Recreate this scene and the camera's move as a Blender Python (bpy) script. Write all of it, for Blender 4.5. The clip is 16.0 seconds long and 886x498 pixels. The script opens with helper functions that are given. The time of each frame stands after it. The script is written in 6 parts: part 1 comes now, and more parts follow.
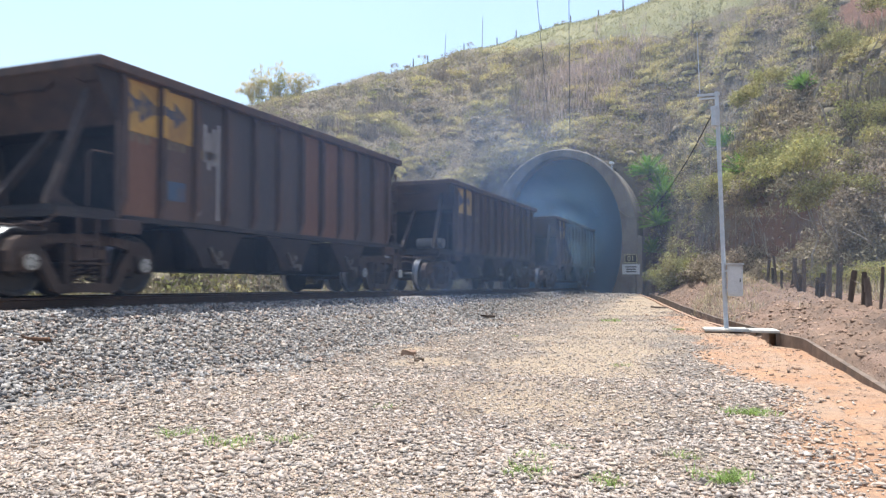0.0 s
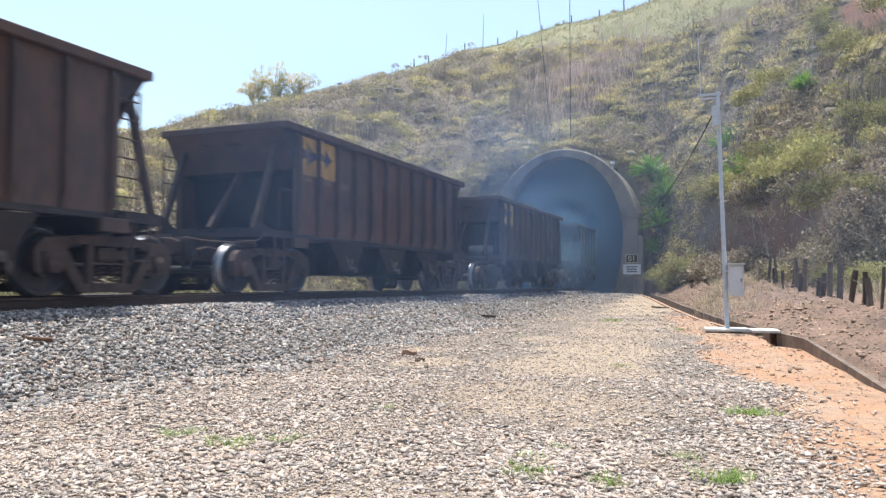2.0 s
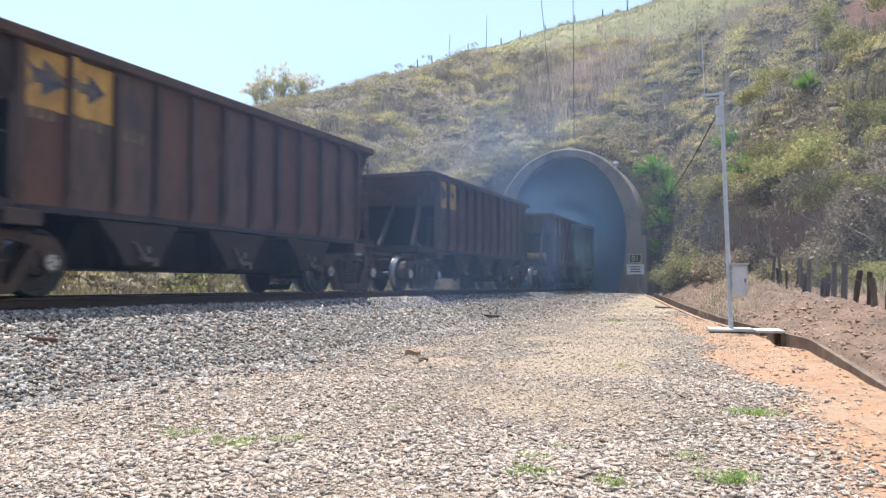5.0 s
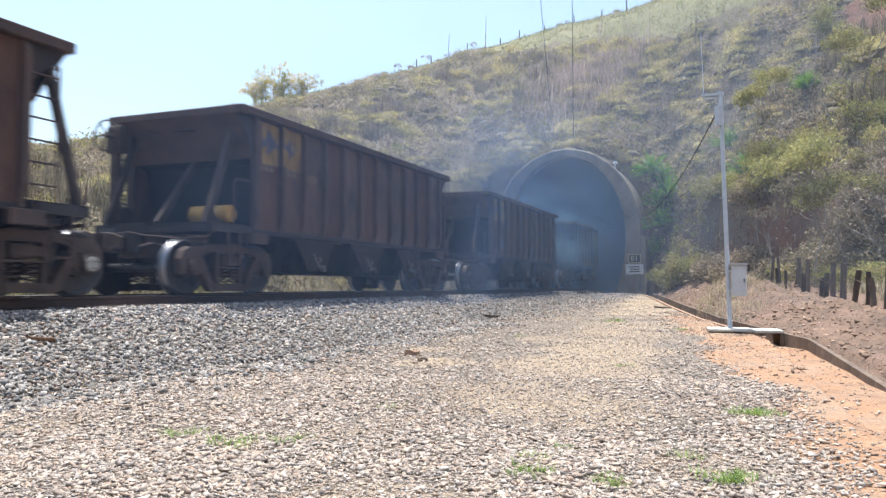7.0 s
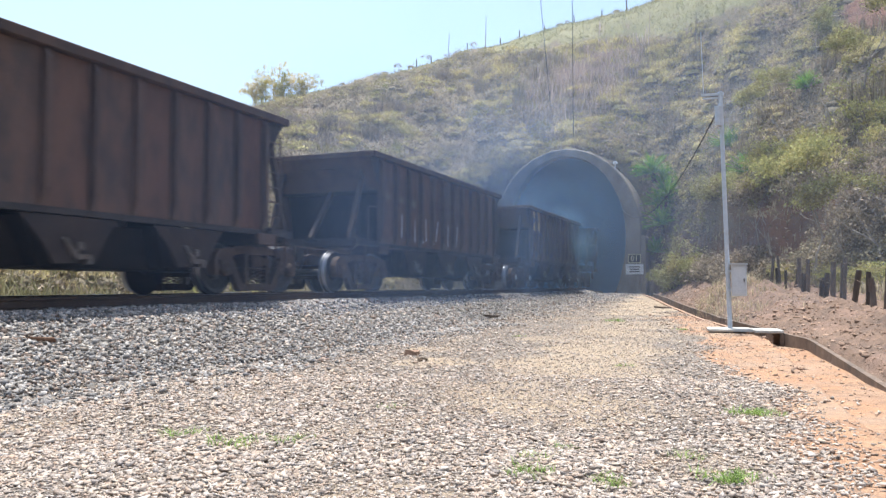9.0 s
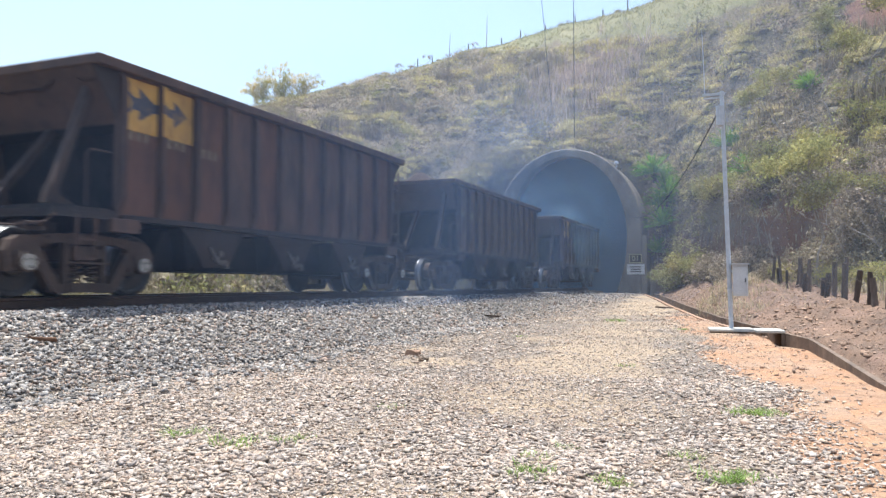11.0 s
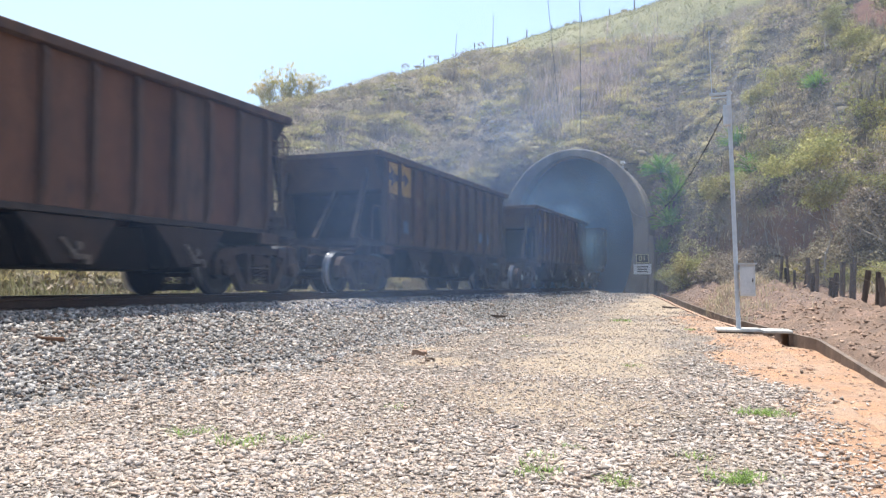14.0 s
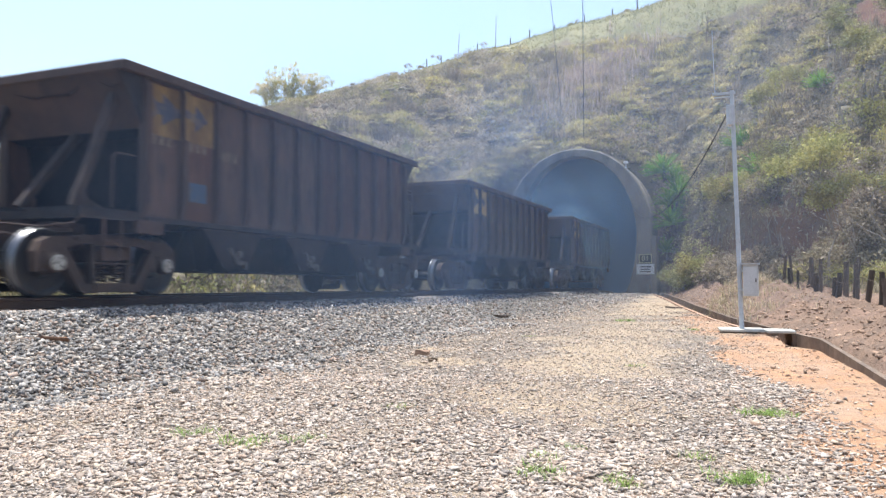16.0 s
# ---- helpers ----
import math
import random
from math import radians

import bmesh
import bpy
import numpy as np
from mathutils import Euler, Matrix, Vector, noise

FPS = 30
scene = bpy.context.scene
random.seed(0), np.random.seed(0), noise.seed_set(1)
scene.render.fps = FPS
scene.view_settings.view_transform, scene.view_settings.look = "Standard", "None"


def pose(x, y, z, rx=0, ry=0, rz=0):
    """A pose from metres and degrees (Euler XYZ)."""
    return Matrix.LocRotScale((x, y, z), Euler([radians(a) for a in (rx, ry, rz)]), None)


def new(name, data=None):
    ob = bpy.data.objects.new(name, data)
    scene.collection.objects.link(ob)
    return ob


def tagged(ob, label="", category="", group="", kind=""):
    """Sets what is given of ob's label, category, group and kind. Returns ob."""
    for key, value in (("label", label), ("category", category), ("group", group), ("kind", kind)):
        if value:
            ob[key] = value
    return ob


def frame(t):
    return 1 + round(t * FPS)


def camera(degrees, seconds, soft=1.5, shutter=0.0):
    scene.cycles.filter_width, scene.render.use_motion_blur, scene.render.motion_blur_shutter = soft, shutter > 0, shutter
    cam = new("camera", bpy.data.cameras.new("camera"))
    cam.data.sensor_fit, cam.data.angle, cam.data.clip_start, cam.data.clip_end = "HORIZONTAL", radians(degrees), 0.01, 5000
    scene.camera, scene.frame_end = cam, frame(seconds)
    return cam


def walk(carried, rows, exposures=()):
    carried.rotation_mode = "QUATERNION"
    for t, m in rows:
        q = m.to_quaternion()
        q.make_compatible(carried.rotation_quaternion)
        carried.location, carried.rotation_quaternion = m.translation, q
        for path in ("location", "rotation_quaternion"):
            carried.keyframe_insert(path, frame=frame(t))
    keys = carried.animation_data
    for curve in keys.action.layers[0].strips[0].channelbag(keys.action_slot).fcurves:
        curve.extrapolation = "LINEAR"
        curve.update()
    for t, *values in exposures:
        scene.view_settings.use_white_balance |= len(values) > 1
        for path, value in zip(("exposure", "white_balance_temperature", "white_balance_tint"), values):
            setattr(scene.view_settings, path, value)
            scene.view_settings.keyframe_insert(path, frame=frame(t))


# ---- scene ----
cam = camera(59.8, 16.0, soft=1.4, shutter=0.3)
EYE = (0.0, 0.0, 0.165)


def stand(yaw):
    """The camera on its support, turned by yaw degrees to the left of the track's line."""
    return pose(*EYE, 92.67, 0, yaw)


TURNS = [(0.0, 21.78), (0.5, 21.82), (1.0, 21.90), (1.5, 21.90), (2.0, 21.84), (2.5, 21.86), (3.0, 21.90), (3.5, 22.03),
         (4.0, 22.11), (5.2, 22.08), (6.5, 22.04), (7.0, 22.03), (7.5, 22.00), (8.0, 21.97), (8.5, 21.97), (9.0, 22.03),
         (10.2, 22.09), (11.5, 22.16), (12.0, 22.24), (12.5, 22.32), (13.0, 22.43), (13.5, 22.51), (14.0, 22.58),
         (14.5, 22.68), (15.0, 22.76), (15.5, 22.81), (16.0, 22.79)]
walk(cam, [(t, stand(a)) for t, a in TURNS], exposures=[(0.0, 0.86, 6150, 8), (16.0, 0.94, 6150, 8)])

# world and sun
SUN_WAY = Vector((-0.08, 0.16, 0.97)).normalized()      # from the ground towards the sun
world = bpy.data.worlds.new("sky")
scene.world = world
world.use_nodes = True
wn, wl = world.node_tree.nodes, world.node_tree.links
sky = wn.new("ShaderNodeTexSky")
sky.sky_type, sky.sun_disc = "NISHITA", False
sky.sun_elevation = math.asin(SUN_WAY.z)
sky.sun_rotation = math.atan2(SUN_WAY.x, SUN_WAY.y)
sky.air_density, sky.dust_density, sky.ozone_density = 1.2, 2.5, 0.3
wl.new(sky.outputs[0], wn["Background"].inputs[0])
wn["Background"].inputs[1].default_value = 0.15
sun = new("sun", bpy.data.lights.new("sun", "SUN"))
sun.data.energy, sun.data.angle, sun.data.color = 4.1, radians(0.55), (1.0, 0.97, 0.92)
sun.rotation_euler = SUN_WAY.to_track_quat("Z", "Y").to_euler()


# ---------------------------------------------------------------- materials
def surf(name, c1, c2, scale=3.0, rough=0.8, metal=0.0, bump=0.3, fine=40.0, c3=None, amount3=0.4, scale3=0.7,
         stretch=(1, 1, 1), vary=0.0, island=0.0, space="Object", translucent=0.0, bump_dist=0.02, hue=None, hue_mix=0.68, palette=None):
    """A weathered surface: two tones in coarse noise, a third in broad patches, fine grain and relief."""
    m = bpy.data.materials.new(name)
    m.use_nodes = True
    n, k = m.node_tree.nodes, m.node_tree.links
    b = n["Principled BSDF"]
    tc = n.new("ShaderNodeTexCoord")
    src = tc.outputs["Object"]
    if space == "World":
        src = n.new("ShaderNodeNewGeometry").outputs["Position"]
    info = n.new("ShaderNodeObjectInfo")
    mp = n.new("ShaderNodeMapping")
    mp.inputs["Scale"].default_value = stretch
    k.new(src, mp.inputs["Vector"])
    if space != "World":
        off = n.new("ShaderNodeVectorMath")
        off.operation = "SCALE"
        off.inputs[0].default_value = (17.0, 31.0, 23.0)
        k.new(info.outputs["Random"], off.inputs["Scale"])
        k.new(off.outputs[0], mp.inputs["Location"])

    def tex(s, detail):
        t = n.new("ShaderNodeTexNoise")
        t.inputs["Scale"].default_value, t.inputs["Detail"].default_value, t.inputs["Roughness"].default_value = s, detail, 0.62
        k.new(mp.outputs[0], t.inputs["Vector"])
        return t.outputs[0]

    def ramp(value, lo, hi):
        r = n.new("ShaderNodeMapRange")
        r.inputs[1].default_value, r.inputs[2].default_value = lo, hi
        k.new(value, r.inputs[0])
        return r.outputs[0]

    def mix(fac, a, bb, mode="MIX"):
        x = n.new("ShaderNodeMix")
        x.data_type, x.blend_type = "RGBA", mode
        for sock, v in ((x.inputs[0], fac), (x.inputs[6], a), (x.inputs[7], bb)):
            if isinstance(v, (int, float)):
                sock.default_value = v
            elif isinstance(v, tuple):
                sock.default_value = (*v, 1)
            else:
                k.new(v, sock)
        return x.outputs[2]
    col = mix(ramp(tex(scale, 6), 0.35, 0.65), c1, c2)
    if c3:
        f = ramp(tex(scale3, 4), 0.45, 0.62)
        mu = n.new("ShaderNodeMath")
        mu.operation = "MULTIPLY"
        mu.inputs[1].default_value = amount3
        k.new(f, mu.inputs[0])
        col = mix(mu.outputs[0], col, c3)
    if palette:
        rp = n.new("ShaderNodeValToRGB")
        rp.color_ramp.interpolation = "CONSTANT"
        while len(rp.color_ramp.elements) < len(palette):
            rp.color_ramp.elements.new(0.5)
        for i, c in enumerate(palette):
            rp.color_ramp.elements[i].position = i / len(palette)
            rp.color_ramp.elements[i].color = (*c, 1)
        wn_ = n.new("ShaderNodeTexWhiteNoise")
        wn_.noise_dimensions = "1D"
        k.new(n.new("ShaderNodeNewGeometry").outputs["Random Per Island"], wn_.inputs["W"])
        k.new(wn_.outputs["Value"], rp.inputs[0])
        col = mix(0.7, col, rp.outputs[0])
    if hue:
        col = mix(hue_mix, col, mix(ramp(info.outputs["Random"], 0.38, 0.66), *hue))
    grain = tex(fine, 4)
    g = ramp(grain, 0.2, 0.8)
    dark = mix(g, (0.72, 0.72, 0.72), (1.18, 1.18, 1.18))
    col = mix(1.0, col, dark, "MULTIPLY")
    for amount, value in ((vary, info.outputs["Random"]), (island, None)):
        if amount:
            if value is None:
                value = n.new("ShaderNodeNewGeometry").outputs["Random Per Island"]
            v = ramp(value, 0.0, 1.0)
            lo, hi = 1 - amount, 1 + amount
            col = mix(1.0, col, mix(v, (lo, lo, lo), (hi, hi * 0.99, hi * 0.97)), "MULTIPLY")
    k.new(col, b.inputs["Base Color"])
    b.inputs["Roughness"].default_value, b.inputs["Metallic"].default_value = rough, metal
    if rough > 0.6:
        b.inputs["Specular IOR Level"].default_value = 0.25
    if bump:
        bp = n.new("ShaderNodeBump")
        bp.inputs["Strength"].default_value, bp.inputs["Distance"].default_value = bump, bump_dist
        k.new(grain, bp.inputs["Height"])
        k.new(bp.outputs[0], b.inputs["Normal"])
    if translucent:
        tr = n.new("ShaderNodeBsdfTranslucent")
        k.new(col, tr.inputs["Color"])
        ms = n.new("ShaderNodeMixShader")
        ms.inputs[0].default_value = translucent
        k.new(b.outputs[0], ms.inputs[1])
        k.new(tr.outputs[0], ms.inputs[2])
        k.new(ms.outputs[0], n["Material Output"].inputs[0])
    return m


RUST = surf("rusty_wagon_steel", (0.118, 0.082, 0.066), (0.070, 0.060, 0.058), 1.6, 0.75, 0.0, 0.25, 55, (0.20, 0.115, 0.07), 0.6, 0.9, (1, 1, 0.35), vary=0.30, hue_mix=0.70, hue=((0.25, 0.125, 0.07), (0.060, 0.055, 0.055)))
RUST_EVEN = surf("even_red_rust", (0.145, 0.078, 0.053), (0.044, 0.036, 0.034), 3.4, 0.75, 0.0, 0.3, 55, (0.19, 0.10, 0.06), 0.6, 2.6, (1, 1, 0.45), vary=0.30, hue_mix=0.5, hue=((0.160, 0.083, 0.056), (0.068, 0.057, 0.053)))
RUST_DARK = surf("dark_wagon_steel", (0.036, 0.034, 0.034), (0.056, 0.048, 0.045), 3, 0.8, 0.0, 0.3, 60, (0.07, 0.048, 0.036), 0.3, 2.0)
# near-black steel: shade of recesses and undersides put into the colour
SHADE_BLACK = surf("shade_black_steel", (0.018, 0.018, 0.019), (0.028, 0.025, 0.024), 3, 0.85, 0.0, 0.2, 60)
FLAP = surf("dark_hopper_steel", (0.027, 0.022, 0.020), (0.056, 0.037, 0.028), 4, 0.8, 0.0, 0.2, 60, (0.035, 0.032, 0.031), 0.5, 2.0)
RIB = surf("rib_steel", (0.105, 0.066, 0.050), (0.066, 0.048, 0.042), 4, 0.72, 0.0, 0.2, 60, stretch=(1, 1, 0.25), vary=0.2)
# rust darkened for the shade on the inward-leaning end lip
LIP = surf("shaded_rust_lip", (0.090, 0.057, 0.044), (0.056, 0.042, 0.037), 2.5, 0.8, 0.0, 0.3, 50, (0.12, 0.07, 0.05), 0.4, 1.5)
# latch colour lighter than the flaps, standing for sun on it
LATCH = surf("sunlit_latch_steel", (0.14, 0.11, 0.09), (0.08, 0.065, 0.055), 12, 0.6, 0.2, 0.2, 60)
STRUT = surf("dark_strut_steel", (0.072, 0.050, 0.040), (0.046, 0.036, 0.031), 5, 0.8, 0.0, 0.2, 60)
HUB = surf("bright_axle_cap", (0.44, 0.42, 0.37), (0.30, 0.28, 0.24), 9, 0.5, 0.0, 0.1, 60)
TANKGREY = surf("dusty_grey_tank", (0.22, 0.20, 0.18), (0.15, 0.13, 0.115), 5, 0.7, 0.0, 0.1, 50)
ARROW = surf("dark_blue_mark", (0.045, 0.050, 0.072), (0.075, 0.070, 0.075), 8, 0.6, 0.0, 0.1, 50, (0.28, 0.17, 0.05), 0.6, 4)
BOGIE = surf("bogie_steel", (0.085, 0.060, 0.047), (0.120, 0.083, 0.063), 6, 0.75, 0.1, 0.3, 70, (0.03, 0.025, 0.022), 0.5, 3)
WHEEL = surf("wheel_steel", (0.030, 0.029, 0.029), (0.050, 0.043, 0.039), 5, 0.5, 0.2, 0.1, 60)
TREAD = surf("polished_tread", (0.27, 0.27, 0.28), (0.19, 0.19, 0.20), 8, 0.36, 1.0, 0.05, 80)
YELLOW = surf("faded_yellow_paint", (0.52, 0.30, 0.060), (0.42, 0.235, 0.050), 5, 0.6, 0.0, 0.1, 50, (0.20, 0.11, 0.040), 0.6, 3.0, (1, 1, 0.5), vary=0.15)
YELLOW_DULL = surf("worn_yellow_paint", (0.30, 0.18, 0.06), (0.20, 0.125, 0.05), 5, 0.65, 0.0, 0.1, 50, (0.12, 0.075, 0.04), 0.7, 3.0, (1, 1, 0.5))
BRICK = surf("pale_brick", (0.34, 0.22, 0.15), (0.26, 0.17, 0.12), 6, 0.9, 0.0, 0.4, 40)
BLUE = surf("faded_blue_paint", (0.045, 0.095, 0.16), (0.06, 0.085, 0.12), 8, 0.6, 0.0, 0.1, 50, (0.12, 0.08, 0.06), 0.5, 5)
WHITEP = surf("chalk_white_paint", (0.42, 0.40, 0.38), (0.24, 0.20, 0.18), 9, 0.7, 0.0, 0.1, 50, stretch=(1, 1, 0.3))
PALE = surf("stencil_paint", (0.23, 0.175, 0.10), (0.11, 0.085, 0.06), 14, 0.7, 0.0, 0.0, 50)
ORE = surf("iron_ore", (0.085, 0.06, 0.05), (0.05, 0.036, 0.032), 5, 0.9, 0.1, 0.8, 30, bump_dist=0.05)
RAIL = surf("rail_steel", (0.06, 0.038, 0.028), (0.09, 0.055, 0.038), 5, 0.6, 0.3, 0.2, 60)
RAILTOP = surf("rail_head", (0.30, 0.29, 0.28), (0.24, 0.22, 0.21), 6, 0.3, 1.0, 0.05, 60)
TIMBER = surf("reddish_timber", (0.20, 0.105, 0.06), (0.13, 0.075, 0.05), 6, 0.9, 0.0, 0.4, 40, stretch=(0.2, 1, 1))
SLEEPER = surf("sleeper_timber", (0.09, 0.065, 0.05), (0.13, 0.10, 0.08), 4, 0.9, 0.0, 0.5, 40, stretch=(0.2, 1, 1), vary=0.25)
CONCRETE = surf("stained_concrete", (0.27, 0.235, 0.195), (0.175, 0.155, 0.13), 1.6, 0.9, 0.0, 0.4, 28, (0.085, 0.075, 0.066), 0.65, 0.55, (1, 1, 0.4))
LINING = surf("dark_lining", (0.065, 0.066, 0.068), (0.045, 0.045, 0.047), 1.2, 0.9, 0.0, 0.4, 20)
SLAB = surf("pale_slab_concrete", (0.55, 0.52, 0.46), (0.42, 0.39, 0.34), 4, 0.9, 0.0, 0.3, 40)
KERB = surf("weathered_kerb", (0.21, 0.155, 0.115), (0.14, 0.105, 0.08), 3, 0.9, 0.0, 0.4, 35, (0.12, 0.10, 0.08), 0.4, 1.5, vary=0.15)
GALV = surf("galvanised_pole", (0.52, 0.55, 0.58), (0.43, 0.455, 0.48), 6, 0.7, 0.0, 0.1, 60)
CABINET = surf("grey_cabinet_paint", (0.52, 0.53, 0.53), (0.46, 0.47, 0.47), 5, 0.5, 0.0, 0.1, 60)
BLACKP = surf("black_rubber", (0.02, 0.02, 0.022), (0.03, 0.03, 0.03), 6, 0.7, 0.0, 0.1, 60)
SIGNW = surf("white_sign_paint", (0.62, 0.62, 0.60), (0.54, 0.54, 0.52), 6, 0.6, 0.0, 0.05, 60)
SIGNY = surf("cream_sign_paint", (0.60, 0.52, 0.30), (0.5, 0.43, 0.25), 6, 0.6, 0.0, 0.05, 60)
POSTWOOD = surf("fence_post_wood", (0.060, 0.047, 0.040), (0.115, 0.090, 0.074), 5, 0.95, 0.0, 0.6, 35, stretch=(1, 1, 0.2), vary=0.45)
BARK = surf("pale_bark", (0.20, 0.175, 0.145), (0.12, 0.10, 0.082), 6, 0.95, 0.0, 0.5, 35, stretch=(1, 1, 0.4), vary=0.2)
PALEBARK = surf("pale_smooth_bark", (0.36, 0.31, 0.25), (0.25, 0.21, 0.165), 6, 0.95, 0.0, 0.5, 35, stretch=(1, 1, 0.4), vary=0.2)
STONE = surf("tan_gravel", (0.44, 0.365, 0.30), (0.37, 0.31, 0.26), 14, 0.9, 0.0, 0.3, 60, (0.40, 0.28, 0.20), 0.5, 7.0, island=0.3, space="World", palette=((0.44, 0.35, 0.265), (0.35, 0.305, 0.275), (0.40, 0.285, 0.21), (0.43, 0.37, 0.315), (0.38, 0.315, 0.26), (0.43, 0.355, 0.295), (0.29, 0.225, 0.18), (0.46, 0.405, 0.355)))
BALLAST = surf("grey_ballast", (0.29, 0.275, 0.26), (0.20, 0.19, 0.185), 12, 0.9, 0.0, 0.3, 60, (0.30, 0.245, 0.205), 0.45, 5.0, island=0.50, space="World", palette=((0.38, 0.35, 0.325), (0.25, 0.235, 0.225), (0.32, 0.295, 0.27), (0.39, 0.325, 0.265), (0.15, 0.145, 0.145), (0.33, 0.295, 0.255), (0.30, 0.21, 0.16)))
STRAW = surf("dry_grass", (0.46, 0.385, 0.27), (0.39, 0.33, 0.215), 0.5, 0.9, 0.0, 0.0, 20, (0.37, 0.32, 0.18), 0.5, 0.12, island=0.45, space="World", translucent=0.35)
SCRUB = surf("dry_scrub_leaf", (0.27, 0.225, 0.16), (0.37, 0.295, 0.215), 0.6, 0.85, 0.0, 0.0, 20, (0.19, 0.18, 0.09), 0.5, 0.2, island=0.5, space="World", translucent=0.3)
LINESIDE = surf("olive_lineside_growth", (0.19, 0.175, 0.095), (0.28, 0.23, 0.14), 1.2, 0.9, 0.0, 0.0, 20, (0.17, 0.20, 0.08), 0.5, 0.6, island=0.4, space="World", translucent=0.3)
LEAF = surf("green_leaf", (0.29, 0.295, 0.105), (0.43, 0.40, 0.155), 1.2, 0.7, 0.0, 0.0, 20, (0.34, 0.25, 0.11), 0.55, 0.7, island=0.35, vary=0.15, translucent=0.35)
AGAVE = surf("agave_leaf", (0.09, 0.22, 0.028), (0.27, 0.44, 0.07), 1.5, 0.42, 0.0, 0.0, 20, (0.24, 0.28, 0.08), 0.5, 2, island=0.25, translucent=0.3)
BAMBOO = surf("bamboo_leaf", (0.56, 0.50, 0.20), (0.70, 0.54, 0.26), 0.8, 0.7, 0.0, 0.0, 20, (0.22, 0.27, 0.07), 0.65, 0.5, island=0.3, translucent=0.45)
WEED = surf("fresh_grass", (0.17, 0.26, 0.062), (0.25, 0.33, 0.095), 3, 0.7, 0.0, 0.0, 20, island=0.3, space="World", translucent=0.4)
CLOD = surf("earth_clod", (0.38, 0.26, 0.185), (0.30, 0.205, 0.148), 2, 0.95, 0.0, 0.4, 50, island=0.3, space="World")
MOUND_CORE = surf("mound_core_brown", (0.25, 0.205, 0.145), (0.18, 0.15, 0.105), 2.0, 0.95, 0.0, 0.6, 14, (0.19, 0.16, 0.09), 0.6, 0.7, space="World")
EARTHLIP = surf("earthy_lip", (0.37, 0.235, 0.15), (0.32, 0.215, 0.15), 3, 0.95, 0.0, 0.4, 35)
PLUME = surf("pink_plume_grass", (0.52, 0.42, 0.36), (0.44, 0.34, 0.27), 0.5, 0.9, 0.0, 0.0, 20, island=0.3, space="World", translucent=0.4)
CUSHION = surf("yellow_grass_cushion", (0.53, 0.45, 0.205), (0.46, 0.41, 0.16), 0.9, 0.85, 0.0, 0.0, 20, (0.50, 0.40, 0.23), 0.6, 0.25, island=0.4, space="World", translucent=0.35)
PASTURE = surf("cropped_pasture", (0.27, 0.26, 0.125), (0.32, 0.285, 0.15), 0.3, 0.9, 0.0, 0.0, 20, (0.22, 0.235, 0.095), 0.6, 0.1, island=0.2, space="World", translucent=0.35)
TWIG = surf("dead_twig", (0.27, 0.21, 0.16), (0.17, 0.13, 0.10), 5, 0.95, 0.0, 0.2, 40)


def smoke_haze_material(name, density, edge, tint):
    """Thin smoke and painted haze veils: a grey-blue scatter whose density fades outward and breaks up in drifting
    noise.
    """
    m = bpy.data.materials.new(name)
    m.use_nodes = True
    n, k = m.node_tree.nodes, m.node_tree.links
    n.remove(n["Principled BSDF"])
    tc = n.new("ShaderNodeTexCoord")
    info = n.new("ShaderNodeObjectInfo")
    g = n.new("ShaderNodeTexGradient")
    g.gradient_type = "SPHERICAL"
    k.new(tc.outputs["Object"], g.inputs[0])
    off = n.new("ShaderNodeVectorMath")
    off.operation = "SCALE"
    off.inputs[0].default_value = (7, 5, 9)
    k.new(info.outputs["Random"], off.inputs["Scale"])
    ad = n.new("ShaderNodeVectorMath")
    k.new(tc.outputs["Object"], ad.inputs[0])
    k.new(off.outputs[0], ad.inputs[1])
    t = n.new("ShaderNodeTexNoise")
    t.inputs["Scale"].default_value, t.inputs["Detail"].default_value, t.inputs["Distortion"].default_value = 1.7, 4, 0.8
    k.new(ad.outputs[0], t.inputs["Vector"])
    r = n.new("ShaderNodeMapRange")
    r.inputs[1].default_value, r.inputs[2].default_value, r.inputs[3].default_value, r.inputs[4].default_value = 0.2, 0.8, 0.6, 1.0
    k.new(t.outputs[0], r.inputs[0])
    fade = n.new("ShaderNodeMapRange")
    fade.interpolation_type = "SMOOTHSTEP"
    fade.inputs[2].default_value = edge
    k.new(g.outputs["Fac"], fade.inputs[0])
    m1 = n.new("ShaderNodeMath")
    m1.operation = "MULTIPLY"
    k.new(fade.outputs[0], m1.inputs[0])
    k.new(r.outputs[0], m1.inputs[1])
    m2 = n.new("ShaderNodeMath")
    m2.operation = "MULTIPLY"
    m2.inputs[1].default_value = density
    k.new(m1.outputs[0], m2.inputs[0])
    d = n.new("ShaderNodeBsdfDiffuse")
    d.inputs[0].default_value = (*tint, 1)
    tl = n.new("ShaderNodeBsdfTranslucent")
    tl.inputs[0].default_value = (*tint, 1)
    both = n.new("ShaderNodeMixShader")
    both.inputs[0].default_value = 0.5
    k.new(d.outputs[0], both.inputs[1])
    k.new(tl.outputs[0], both.inputs[2])
    tp = n.new("ShaderNodeBsdfTransparent")
    ms = n.new("ShaderNodeMixShader")
    k.new(m2.outputs[0], ms.inputs[0])
    k.new(tp.outputs[0], ms.inputs[1])
    k.new(both.outputs[0], ms.inputs[2])
    k.new(ms.outputs[0], n["Material Output"].inputs[0])
    return m


